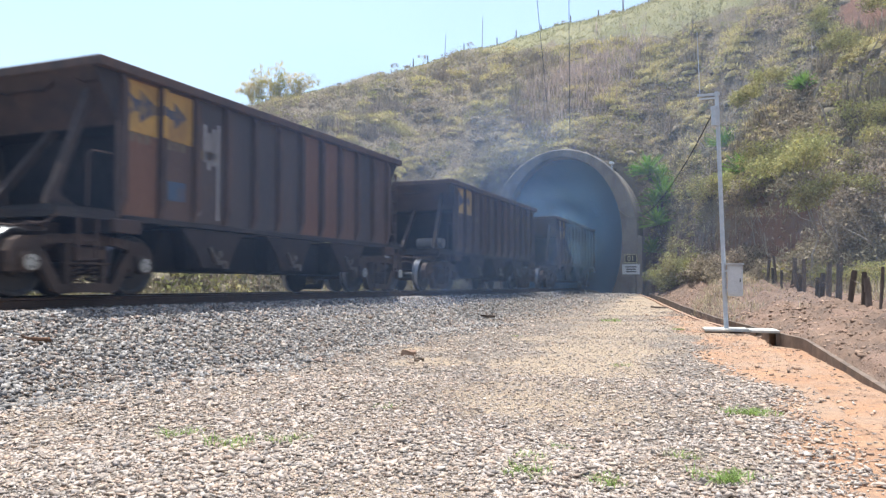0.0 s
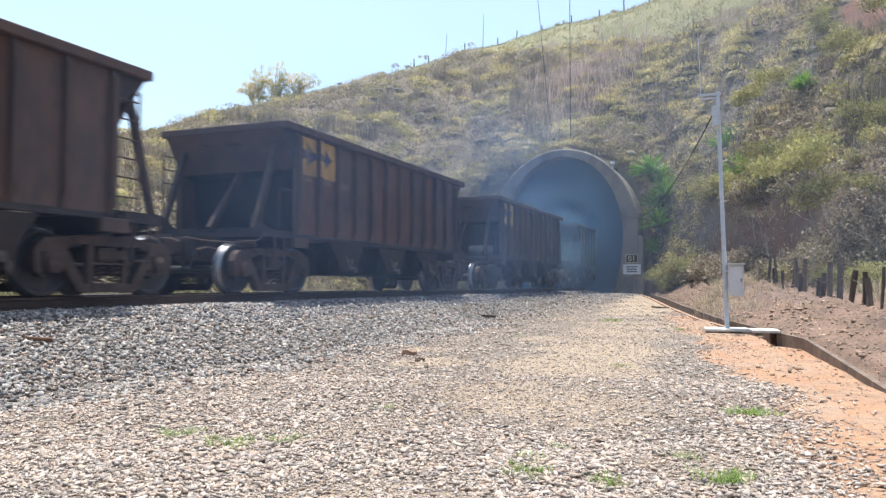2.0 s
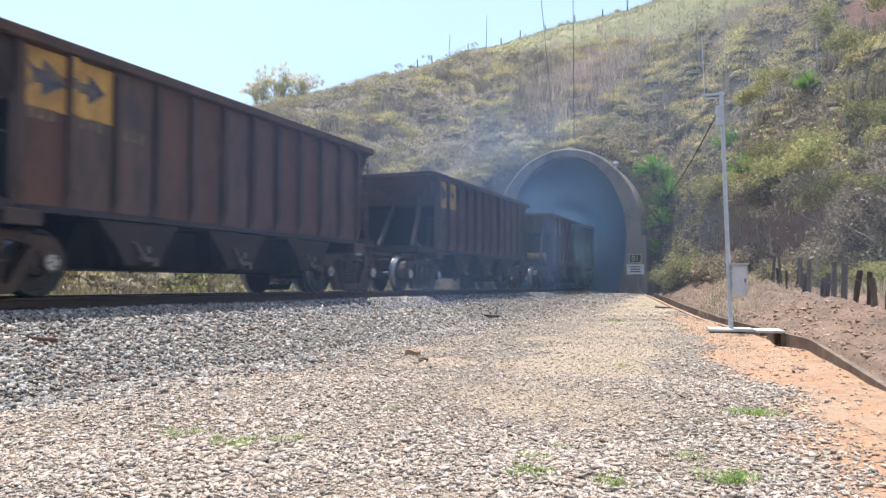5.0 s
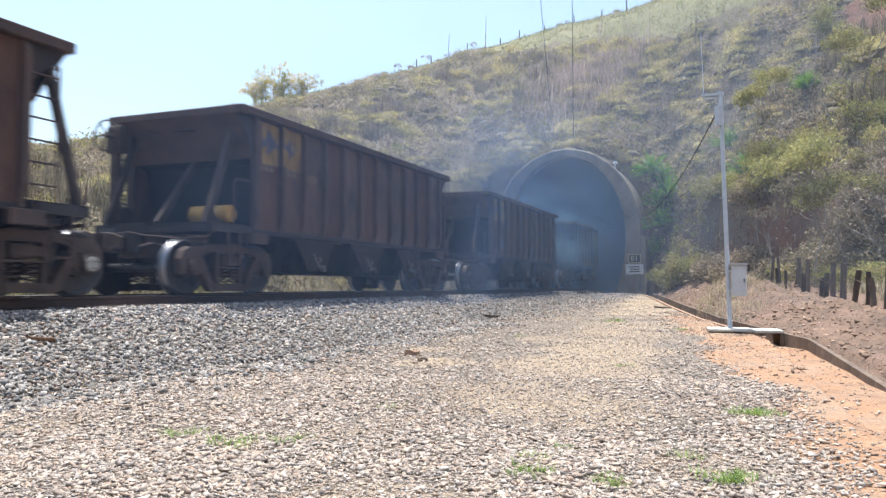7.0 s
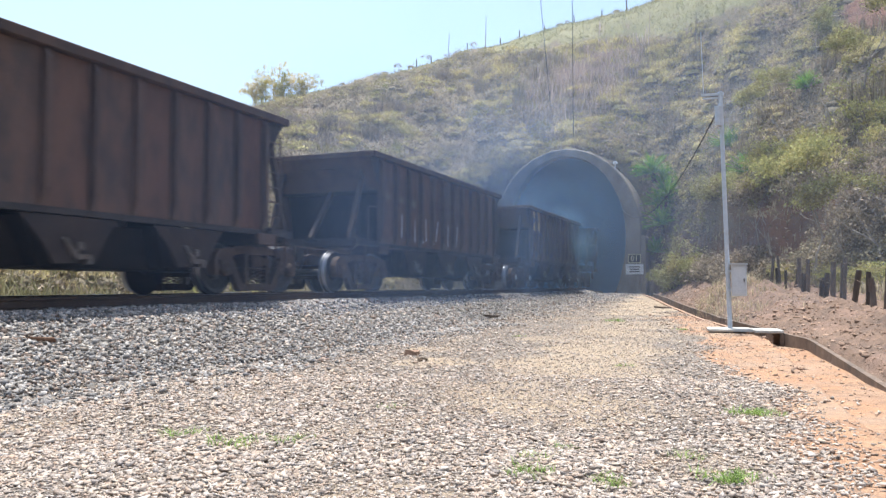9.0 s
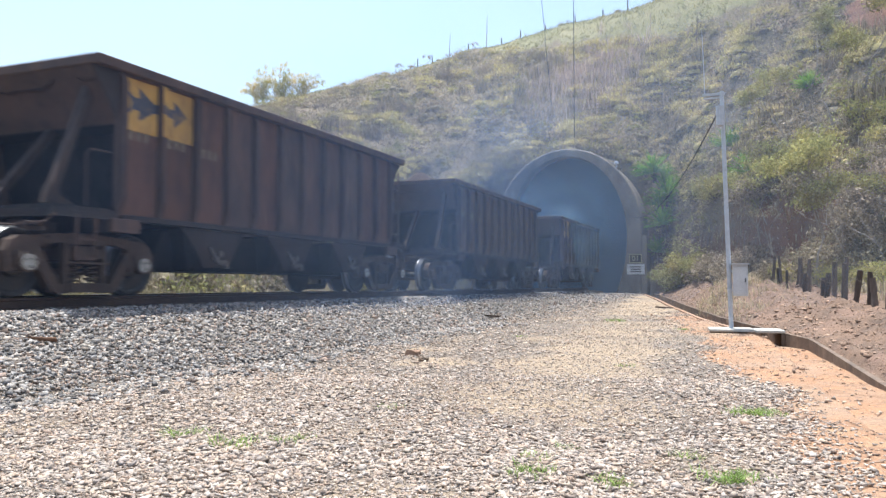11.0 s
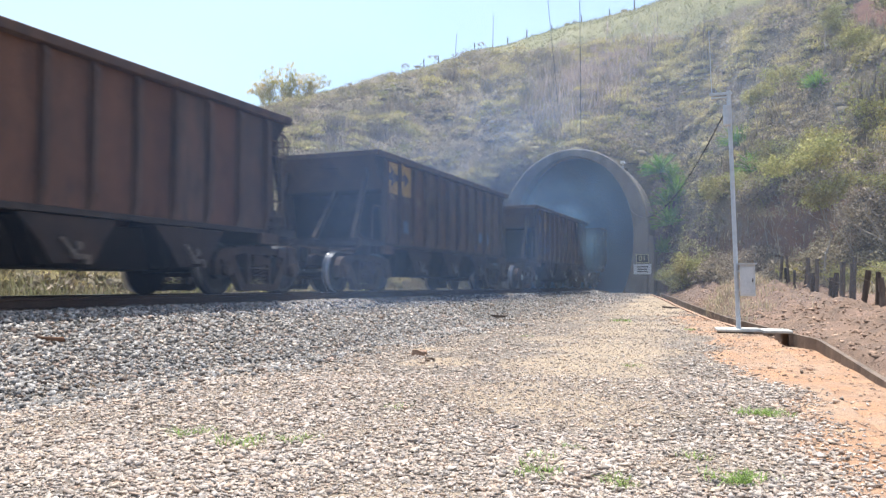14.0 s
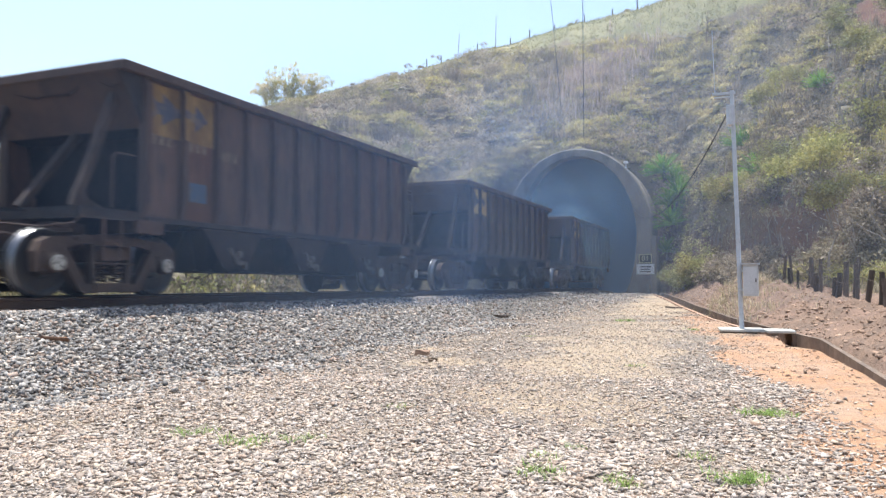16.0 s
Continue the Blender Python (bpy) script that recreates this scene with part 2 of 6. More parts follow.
SMOKE = smoke_haze_material("diesel_smoke", 0.25, 1.0, (0.33, 0.50, 0.80))
SMOKE_THICK = smoke_haze_material("thick_diesel_smoke", 0.95, 0.30, (0.27, 0.44, 0.62))
# DRIFT, HAZE, HAZE_FINE: broad sheets added to paint in a wash of haze
DRIFT = smoke_haze_material("drifting_haze", 0.13, 0.6, (0.44, 0.54, 0.70))
HAZE = smoke_haze_material("thin_haze", 0.165, 0.7, (0.42, 0.545, 0.77))
HAZE_FINE = smoke_haze_material("finer_haze", 0.15, 0.7, (0.46, 0.545, 0.68))
MOUTH = smoke_haze_material("mouth_smoke", 0.60, 1.0, (0.17, 0.29, 0.40))
# two haze veils added beside the train to lighten its dark flanks
MOVING_VEIL = smoke_haze_material("moving_veil_haze", 0.24, 0.6, (0.27, 0.38, 0.54))
FLANK_VEIL = smoke_haze_material("flank_veil_haze", 0.25, 0.6, (0.27, 0.40, 0.63))


def ground_material():
    """Earth, gravel fines and grass litter, laid out by the zone masks of the terrain."""
    m = bpy.data.materials.new("ground_earth")
    m.use_nodes = True
    n, k = m.node_tree.nodes, m.node_tree.links
    b = n["Principled BSDF"]
    b.inputs["Roughness"].default_value = 0.95
    b.inputs["Specular IOR Level"].default_value = 0.15
    pos = n.new("ShaderNodeNewGeometry").outputs["Position"]

    def tex(s, detail=5):
        t = n.new("ShaderNodeTexNoise")
        t.inputs["Scale"].default_value, t.inputs["Detail"].default_value, t.inputs["Roughness"].default_value = s, detail, 0.65
        k.new(pos, t.inputs["Vector"])
        return t.outputs[0]

    def ramp(value, lo, hi):
        r = n.new("ShaderNodeMapRange")
        r.inputs[1].default_value, r.inputs[2].default_value = lo, hi
        k.new(value, r.inputs[0])
        return r.outputs[0]

    def mix(fac, a, bb, mode="MIX"):
        x = n.new("ShaderNodeMix")
        x.data_type, x.blend_type = "RGBA", mode
        for sock, v in ((x.inputs[0], fac), (x.inputs[6], a), (x.inputs[7], bb)):
            if isinstance(v, (int, float)):
                sock.default_value = v
            elif isinstance(v, tuple):
                sock.default_value = (*v, 1)
            else:
                k.new(v, sock)
        return x.outputs[2]

    def mask(name):
        a = n.new("ShaderNodeAttribute")
        a.attribute_name = name
        s = n.new("ShaderNodeMath")
        s.operation = "ADD"
        w = n.new("ShaderNodeMath")
        w.operation = "MULTIPLY_ADD"
        w.inputs[1].default_value, w.inputs[2].default_value = 0.9, -0.45
        k.new(tex(1.3, 6), w.inputs[0])
        k.new(a.outputs["Fac"], s.inputs[0])
        k.new(w.outputs[0], s.inputs[1])
        return ramp(s.outputs[0], 0.35, 0.65)
    vor = n.new("ShaderNodeTexVoronoi")
    vor.inputs["Scale"].default_value = 34
    k.new(pos, vor.inputs["Vector"])
    chip = mix(ramp(vor.outputs["Distance"], 0.1, 0.6), (1.15, 1.13, 1.1), (0.65, 0.63, 0.6))
    tan = mix(ramp(tex(2.2), 0.35, 0.65), (0.42, 0.330, 0.230), (0.355, 0.280, 0.208))
    # ground between stones darkened: shade of the gaps put into the colour
    crevice = mix(ramp(tex(2.2), 0.35, 0.65), (0.29, 0.245, 0.20), (0.215, 0.185, 0.16))
    crevice = mix(mask("bed"), crevice, (0.20, 0.19, 0.183))
    gravel = mix(mask("fines"), mix(0.8, crevice, chip, "MULTIPLY"), mix(0.65, tan, chip, "MULTIPLY"))
    earth = mix(ramp(tex(1.1), 0.35, 0.65), (0.40, 0.225, 0.125), (0.33, 0.20, 0.125))
    earth = mix(ramp(tex(0.8), 0.45, 0.7), earth, (0.36, 0.27, 0.195))
    earth = mix(ramp(tex(3.2), 0.50, 0.66), earth, (0.27, 0.165, 0.105))
    earth = mix(ramp(tex(1.9), 0.55, 0.68), earth, (0.42, 0.275, 0.165))
    earth = mix(ramp(tex(9.0), 0.56, 0.70), earth, (0.23, 0.165, 0.125))
    bank = mix(ramp(tex(1.6), 0.35, 0.65), (0.235, 0.155, 0.108), (0.13, 0.095, 0.074))
    bank = mix(ramp(tex(0.45), 0.50, 0.68), bank, (0.235, 0.155, 0.115))
    turf = mix(ramp(tex(0.35), 0.38, 0.62), (0.25, 0.205, 0.125), (0.18, 0.155, 0.095))
    turf = mix(ramp(tex(3.0), 0.35, 0.7), turf, (0.20, 0.155, 0.115))
    pasture = mix(ramp(tex(0.12), 0.35, 0.65), (0.25, 0.24, 0.12), (0.30, 0.265, 0.145))
    red = mix(ramp(tex(1.5), 0.35, 0.65), (0.22, 0.115, 0.075), (0.15, 0.09, 0.065))
    col = mix(mask("bank"), gravel, bank)
    col = mix(mask("earth"), col, earth)
    col = mix(mask("turf"), col, turf)
    col = mix(mask("red"), col, red)
    col = mix(mask("pasture"), col, pasture)
    grain = tex(30, 6)
    col = mix(1.0, col, mix(ramp(grain, 0.25, 0.75), (0.7, 0.7, 0.7), (1.2, 1.2, 1.2)), "MULTIPLY")
    k.new(col, b.inputs["Base Color"])
    bp = n.new("ShaderNodeBump")
    bp.inputs["Strength"].default_value, bp.inputs["Distance"].default_value = 0.7, 0.04
    k.new(grain, bp.inputs["Height"])
    k.new(bp.outputs[0], b.inputs["Normal"])
    return m


GROUND = ground_material()


# ---------------------------------------------------------------- mesh helpers
def add_box(bm, c, s, rot=None, taper=None):
    """A box at centre c of size s; rot: Euler degrees; taper: x, y scale of its top."""
    m = pose(*c, *(rot or (0, 0, 0))) @ Matrix.Diagonal((*s, 1))
    made = bmesh.ops.create_cube(bm, size=1)["verts"]
    if taper:
        for v in made:
            if v.co.z > 0:
                v.co.x *= taper[0]
                v.co.y *= taper[1]
    bmesh.ops.transform(bm, matrix=m, verts=made)
    return made


def add_rod(bm, a, b, r, r2=None, n=8):
    """A round bar from a to b, radius r (r2 at b)."""
    a, b = Vector(a), Vector(b)
    d = b - a
    m = Matrix.Translation((a + b) / 2) @ d.to_track_quat("Z", "Y").to_matrix().to_4x4()
    made = bmesh.ops.create_cone(bm, cap_ends=True, segments=n, radius1=r, radius2=r if r2 is None else r2, depth=d.length)["verts"]
    bmesh.ops.transform(bm, matrix=m, verts=made)
    return made


def add_bar(bm, a, b, w, h, up=(0, 0, 1)):
    """A rectangular bar from a to b: w wide, h deep."""
    a, b = Vector(a), Vector(b)
    d = (b - a)
    z = d.normalized()
    x = z.cross(Vector(up))
    if x.length < 1e-3:
        x = Vector((1, 0, 0))
    x.normalize()
    y = z.cross(x)
    m = Matrix((x, y, z)).transposed().to_4x4()
    m.translation = (a + b) / 2
    made = bmesh.ops.create_cube(bm, size=1)["verts"]
    bmesh.ops.transform(bm, matrix=m @ Matrix.Diagonal((w, h, d.length, 1)), verts=made)
    return made


def add_prism(bm, outline, axis, lo, hi):
    """An outline of two coordinates pushed along an axis ('x': outline is y, z; 'y': x, z; 'z': x, y)."""
    def put(p, v):
        return {"x": (v, p[0], p[1]), "y": (p[0], v, p[1]), "z": (p[0], p[1], v)}[axis]
    lower = [bm.verts.new(put(p, lo)) for p in outline]
    upper = [bm.verts.new(put(p, hi)) for p in outline]
    n = len(outline)
    faces = [bm.faces.new(lower), bm.faces.new(upper)]
    for i in range(n):
        faces.append(bm.faces.new((lower[i], lower[(i + 1) % n], upper[(i + 1) % n], upper[i])))
    bmesh.ops.recalc_face_normals(bm, faces=faces)
    return lower + upper


def bevel(bm, w=0.008):
    bmesh.ops.bevel(bm, geom=list(bm.edges), offset=w, segments=1, affect="EDGES", clamp_overlap=True)


def finish(bm, name, material, smooth=False):
    me = bpy.data.meshes.new(name)
    bm.to_mesh(me)
    bm.free()
    for mm in (material if isinstance(material, (list, tuple)) else [material]):
        me.materials.append(mm)
    if smooth:
        me.polygons.foreach_set("use_smooth", [True] * len(me.polygons))
    return me


def part(name, bm, material, parent, label="", at=None, smooth=False):
    me = bm if isinstance(bm, bpy.types.Mesh) else finish(bm, name, material, smooth)
    ob = new(name, me)
    ob.parent = parent
    if at is not None:
        ob.matrix_basis = at
    if label:
        ob["label"] = label
    return ob


def bulk(name, verts, faces, material, smooth=False):
    """One mesh from numpy arrays: verts (n, 3), faces (m, 3 or 4)."""
    me = bpy.data.meshes.new(name)
    verts, faces = np.asarray(verts, np.float32), np.asarray(faces, np.int32)
    k = faces.shape[1]
    me.vertices.add(len(verts))
    me.vertices.foreach_set("co", verts.ravel())
    me.loops.add(faces.size)
    me.loops.foreach_set("vertex_index", faces.ravel())
    me.polygons.add(len(faces))
    me.polygons.foreach_set("loop_start", np.arange(0, faces.size, k, dtype=np.int32))
    me.polygons.foreach_set("loop_total", np.full(len(faces), k, np.int32))
    if smooth:
        me.polygons.foreach_set("use_smooth", np.ones(len(faces), bool))
    me.materials.append(material)
    me.update(calc_edges=True)
    return me


def thing(name, label, category, m=None, group="", kind=""):
    ob = new(name)
    ob.empty_display_size = 0.2
    if m is not None:
        ob.matrix_basis = m
    return tagged(ob, label, category, group, kind)


# ---------------------------------------------------------------- the lie of the land
TRACK_X = -9.74          # centre line of the single track
PORTAL_Y = 43.0          # front face of the tunnel collar
PORTAL_X = -9.95         # middle of the tunnel mouth
TUNNEL_R, SPRING_Z = 3.42, 4.1

SHOULDER = ([4, 8, 12, 16, 26, 44], [-6.75, -6.45, -6.7, -6.7, -6.5, -6.4])   # edge of the ballast
BENCH = ([-60, 10, 18, 30, 42, 60], [-0.95, -0.95, -0.85, -0.62, -0.32, -0.30])
DITCH = ([-40, 4, 8.3, 15.9, 22.5, 30, 36, 42, 44.5], [1.6, 1.45, 1.22, 0.62, -1.2, -2.75, -3.95, -5.3, -5.6])
# by bearing, degrees to the left of the track's line: crest steepness, crest distance, foot distance, cut height, cut width
BEARING = [-180, -140, -100, -60, -30, -14, -8, -4, -1, 2, 5, 7.2, 8.2, 13, 17.5, 18.6, 20.5, 23, 26, 30, 35.4, 42, 49.3, 60, 75, 90, 120, 150, 180]
CREST_E = [.02, .03, .10, .25, .40, .43, .43, .42, .41, .392, .368, .356, .350, .336, .314, .311, .305, .290, .273, .256, .229, .19, .156, .125, .10, .08, .06, .03, .02]
CREST_R = [200, 150, 90, 70, 66, 66, 66, 66, 67, 68, 70, 72, 73, 77, 82, 83, 85, 85, 84, 82, 76, 70, 64, 60, 60, 62, 80, 150, 200]
FOOT_R = [60, 45, 26, 22, 24, 27, 29.5, 31.5, 34, 37.5, 41.5, 44.6, 46.0, 46.6, 47.6, 47.9, 44.5, 40, 35, 30.5, 26, 22.5, 20, 17.5, 15.5, 15, 17.5, 30, 60]
CUT_H = [0.5, 1, 2, 3, 3.2, 3.3, 3.4, 3.5, 3.8, 4.5, 5.6, 6.6, 7.5, 7.7, 7.5, 7.2, 5.5, 3.2, 2.4, 2.0, 1.6, 1.2, 1, 1, 1, 1, 1, 1, 0.5]
CUT_W = [8, 6, 4, 3, 1.8, 1.3, 1.2, 1.2, 1.4, 2.0, 3.6, 2.6, 1.0, 0.8, 0.9, 1.2, 3.0, 4, 5, 5, 5, 5, 5, 5, 5, 5, 5, 6, 8]


def smooth01(t):
    t = np.clip(t, 0, 1)
    return t * t * (3 - 2 * t)


def wobble(x, y, scale, seed):
    """Smooth bumps of about unit height from a few crossed waves."""
    rng = np.random.RandomState(seed)
    out = np.zeros_like(x, dtype=float)
    for _ in range(7):
        a, f, p = rng.uniform(0, 6.28), rng.uniform(0.6, 1.7) / scale, rng.uniform(0, 6.28)
        out = out + np.sin((x * np.cos(a) + y * np.sin(a)) * f * 6.28 + p)
    return out / 3.0


def bearing(x, y):
    return np.degrees(np.arctan2(-x, y))


def ditch_x(y):
    return np.interp(y, *DITCH)


def land(x, y):
    """Height of the ground, and the zone masks, at plan positions x, y (arrays)."""
    x, y = np.asarray(x, float), np.asarray(y, float)
    b, r = bearing(x, y), np.hypot(x, y)
    g = np.interp(y, *BENCH)
    near = np.clip(1 - r / 60, 0, 1)
    z = g + 0.025 * wobble(x, y, 3.0, 1) * near
    # ballast shoulder and track bed
    bed = np.interp(x, [TRACK_X - 4.2, TRACK_X - 2.6, TRACK_X - 1.65, TRACK_X + 1.62, TRACK_X + 3.1, TRACK_X + 3.5], [-0.55, -0.42, -0.2, -0.2, -0.9, -1.2])
    left = np.interp(x, [-30, TRACK_X - 4.2, TRACK_X - 2.5], [0.1, -0.45, -0.5])
    z = np.where(x < TRACK_X - 2.4, left, np.maximum(z, np.where(x < TRACK_X + 3.5, bed, -9)))
    # drain and the bank beyond it
    dx = x - ditch_x(y)
    away = smooth01((46 - y) / 3)
    ins = np.clip(1 - np.where(dx > 0, dx / 0.62, -dx / np.interp(y, [9, 14, 18], [0.50, 0.44, 0.34])), 0, 1)
    z = z - np.interp(y, [9, 14, 18], [0.11, 0.17, 0.24]) * smooth01(ins * np.interp(y, [14, 18], [5.0, 2.0])) * away * (y < 44)
    up = smooth01((dx - 0.33) / 1.5)
    bank = up * (np.interp(y, [4, 12, 20, 29, 40], [0.20, 0.22, 0.30, 0.58, 0.5]) + 0.035 * np.clip(dx, 0, 6) + 0.085 * wobble(x, y, 1.7, 4) + 0.075 * wobble(x, y, 0.7, 6) + 0.03 * wobble(x, y, 0.33, 8)) * away
    bank = bank + 0.5 * np.exp(-((x + 0.8) ** 2 / 1.6 + (y - 27.5) ** 2 / 8.0)) * up
    z = z + bank
    # hill
    r0, w, c = np.interp(b, BEARING, FOOT_R), np.interp(b, BEARING, CUT_W), np.interp(b, BEARING, CUT_H)
    r1, e = np.interp(b, BEARING, CREST_R), np.interp(b, BEARING, CREST_E)
    r0 = r0 + 0.5 * wobble(x, y, 6, 7) * smooth01((np.abs(b - 13) - 5) / 5)
    z1 = e * r1 + EYE[2]
    base = np.clip(z, -0.6, 1.0)
    t = np.clip((r - r0 - w) / np.maximum(r1 - r0 - w, 1), 0, 1)
    avg = (z1 - c) / np.maximum(r1 - r0 - w, 1)
    end = np.clip(e / np.maximum(avg, 0.05), 0.2, 1.6)
    hill = c + (z1 - c) * (t * (2 - end) + t * t * (end - 1))
    past = np.clip(r - r1, 0, None)
    drop = z1 + e * past - 0.012 * past ** 2
    drop = np.where(past > 12, z1 + e * 12 - 1.73 - (past - 12) * 0.12, drop)
    hill = np.where(past > 0, np.maximum(drop, np.minimum(z1, 13 + 2 * wobble(x, y, 90, 3))), hill)
    amp = smooth01((r - r0 - w) / 6) * smooth01((r1 - r) / 12 + 0.25)
    hill = hill + amp * (0.34 * wobble(x, y, 9, 11) + 0.14 * wobble(x, y, 3.0, 12) + 0.13 * wobble(x, y, 1.5, 13))
    s = np.clip((r - r0) / np.maximum(w, 0.3), 0, 1)
    z = np.where(s > 0, base + (hill - base) * smooth01(s), z)
    return z, dict(b=b, r=r, dx=dx, s=s, t=t, r0=r0, w=w, past=past, g=g)


def wear(x, y):
    """How bare of stones the trodden and driven part of the bench is."""
    lane = np.exp(-((x + 2.3 + 0.08 * (y - 12)) / 1.45) ** 2) * (0.82 + 0.4 * wobble(x, y, 3, 31)) * smooth01((y - 4.6) / 3)
    spots = 0.6 * smooth01((wobble(x, y, 2.6, 77) - 0.25) / 0.7) * (x > -5.5)
    return np.maximum(lane, spots)


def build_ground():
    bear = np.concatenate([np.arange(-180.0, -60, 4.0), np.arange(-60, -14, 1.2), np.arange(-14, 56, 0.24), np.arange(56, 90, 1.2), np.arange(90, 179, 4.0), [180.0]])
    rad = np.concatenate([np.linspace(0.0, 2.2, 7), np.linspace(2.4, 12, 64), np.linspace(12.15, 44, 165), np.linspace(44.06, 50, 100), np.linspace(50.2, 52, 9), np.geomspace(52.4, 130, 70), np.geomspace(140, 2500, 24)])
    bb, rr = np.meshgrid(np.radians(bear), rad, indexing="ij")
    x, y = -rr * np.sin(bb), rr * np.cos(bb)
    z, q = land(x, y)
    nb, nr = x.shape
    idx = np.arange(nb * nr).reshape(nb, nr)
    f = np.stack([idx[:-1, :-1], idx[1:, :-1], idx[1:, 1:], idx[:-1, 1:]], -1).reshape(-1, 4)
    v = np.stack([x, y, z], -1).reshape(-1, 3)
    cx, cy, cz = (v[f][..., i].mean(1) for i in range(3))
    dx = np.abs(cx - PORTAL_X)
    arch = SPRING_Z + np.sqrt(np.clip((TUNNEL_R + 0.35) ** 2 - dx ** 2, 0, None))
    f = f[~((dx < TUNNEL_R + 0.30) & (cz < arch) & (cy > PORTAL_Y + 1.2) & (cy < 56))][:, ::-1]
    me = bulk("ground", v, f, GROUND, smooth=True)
    xr, yr = x.ravel(), y.ravel()
    q = {kk: vv.ravel() for kk, vv in q.items()}
    earth = smooth01((q["dx"] + np.interp(yr, [5, 8, 11, 18, 24], [1.3, 1.35, 1.75, 1.8, 0.8]) + 0.25 * wobble(xr, yr, 2.5, 21)) / 0.5) * (q["dx"] < 0.35) * (yr < 26)
    path = 0.38 * np.clip(wear(xr, yr), 0, 1)
    bank = smooth01((q["dx"] - 0.2) / 0.5) * (q["s"] < 0.5) * (yr > -30)
    turf = np.maximum(smooth01(q["s"] * 1.5 - 0.4), (xr < TRACK_X - 2.6) * 0.9)
    red = (np.exp(-((q["b"] + 2) / 5.5) ** 2) * (q["s"] > 0.15) * (q["t"] < 0.03)) * 0.62
    red = np.maximum(red, 1.1 * np.exp(-((xr - 5.6) / 1.9) ** 2 - ((yr - 41.6) / 1.8) ** 2))
    red = np.maximum(red, 0.8 * np.exp(-((q["b"] + 8) / 3.0) ** 2) * np.exp(-((q["t"] - 0.47) / 0.06) ** 2))
    pasture = smooth01((q["t"] - np.interp(q["b"], [-9, -5, -2, 2, 5, 10, 16, 20, 30], [0.9, 0.55, 0.47, 0.45, 0.48, 0.52, 0.58, 0.84, 0.9]) + 0.05 * wobble(xr, yr, 14, 5)) / 0.10)
    for name, value in (("earth", earth), ("fines", np.clip(path * 2.6, 0, 1)), ("bank", bank), ("bed", smooth01((np.interp(yr, *SHOULDER) + 0.3 - xr - 0.35 * wobble(xr, yr, 3, 17)) / 1.1)), ("turf", turf), ("red", red), ("pasture", pasture)):
        a = me.attributes.new(name, "FLOAT", "POINT")
        a.data.foreach_set("value", np.asarray(value, np.float32))
    tagged(new("ground", me), "sloping earth and gravel ground rising into a dry grassy hill", "ground", kind="structure")


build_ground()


def height(x, y):
    return float(land(np.array([x]), np.array([y]))[0][0])


# ---------------------------------------------------------------- tunnel
def horseshoe(half, mid, rise, fall, foot, n=36):
    """Arch line from the right foot over the crown to the left foot: widest at height mid, drawn in towards the foot."""
    def width(z):
        return half * math.sqrt(max(0.0, 1 - ((z - mid) / (rise if z > mid else fall)) ** 2))
    low = [foot + (mid - foot) * i / 7 for i in range(7)]
    pts = [(width(z), z) for z in low]
    pts += [(half * math.cos(math.pi * i / n), mid + rise * math.sin(math.pi * i / n)) for i in range(n + 1)]
    return pts + [(-width(z), z) for z in reversed(low)]


INNER = (3.40, 2.90, 4.58, 5.5, -0.6)
OUTER = (4.22, 3.10, 4.82, 14.0, -0.6)


def sweep_arch(bm, inner, outer, y0, y1, chamfer=0.0):
    rows = []
    for p, q in zip(inner, outer):
        rim = [(p, y0), (q, y0), (q, y1), (p, y1)]
        if chamfer:
            w = Vector((q[0] - p[0], q[1] - p[1])).normalized() * chamfer
            rim[1:2] = [((q[0] - w.x, q[1] - w.y), y0), (q, y0 + chamfer)]
        rows.append([bm.verts.new((PORTAL_X + c[0], y, c[1])) for c, y in rim])
    k = len(rows[0])
    for a, b in zip(rows, rows[1:]):
        for i in range(k):
            bm.faces.new((a[i], a[(i + 1) % k], b[(i + 1) % k], b[i]))
    bm.faces.new(rows[0])
    bm.faces.new(rows[-1])
    bmesh.ops.recalc_face_normals(bm, faces=list(bm.faces))


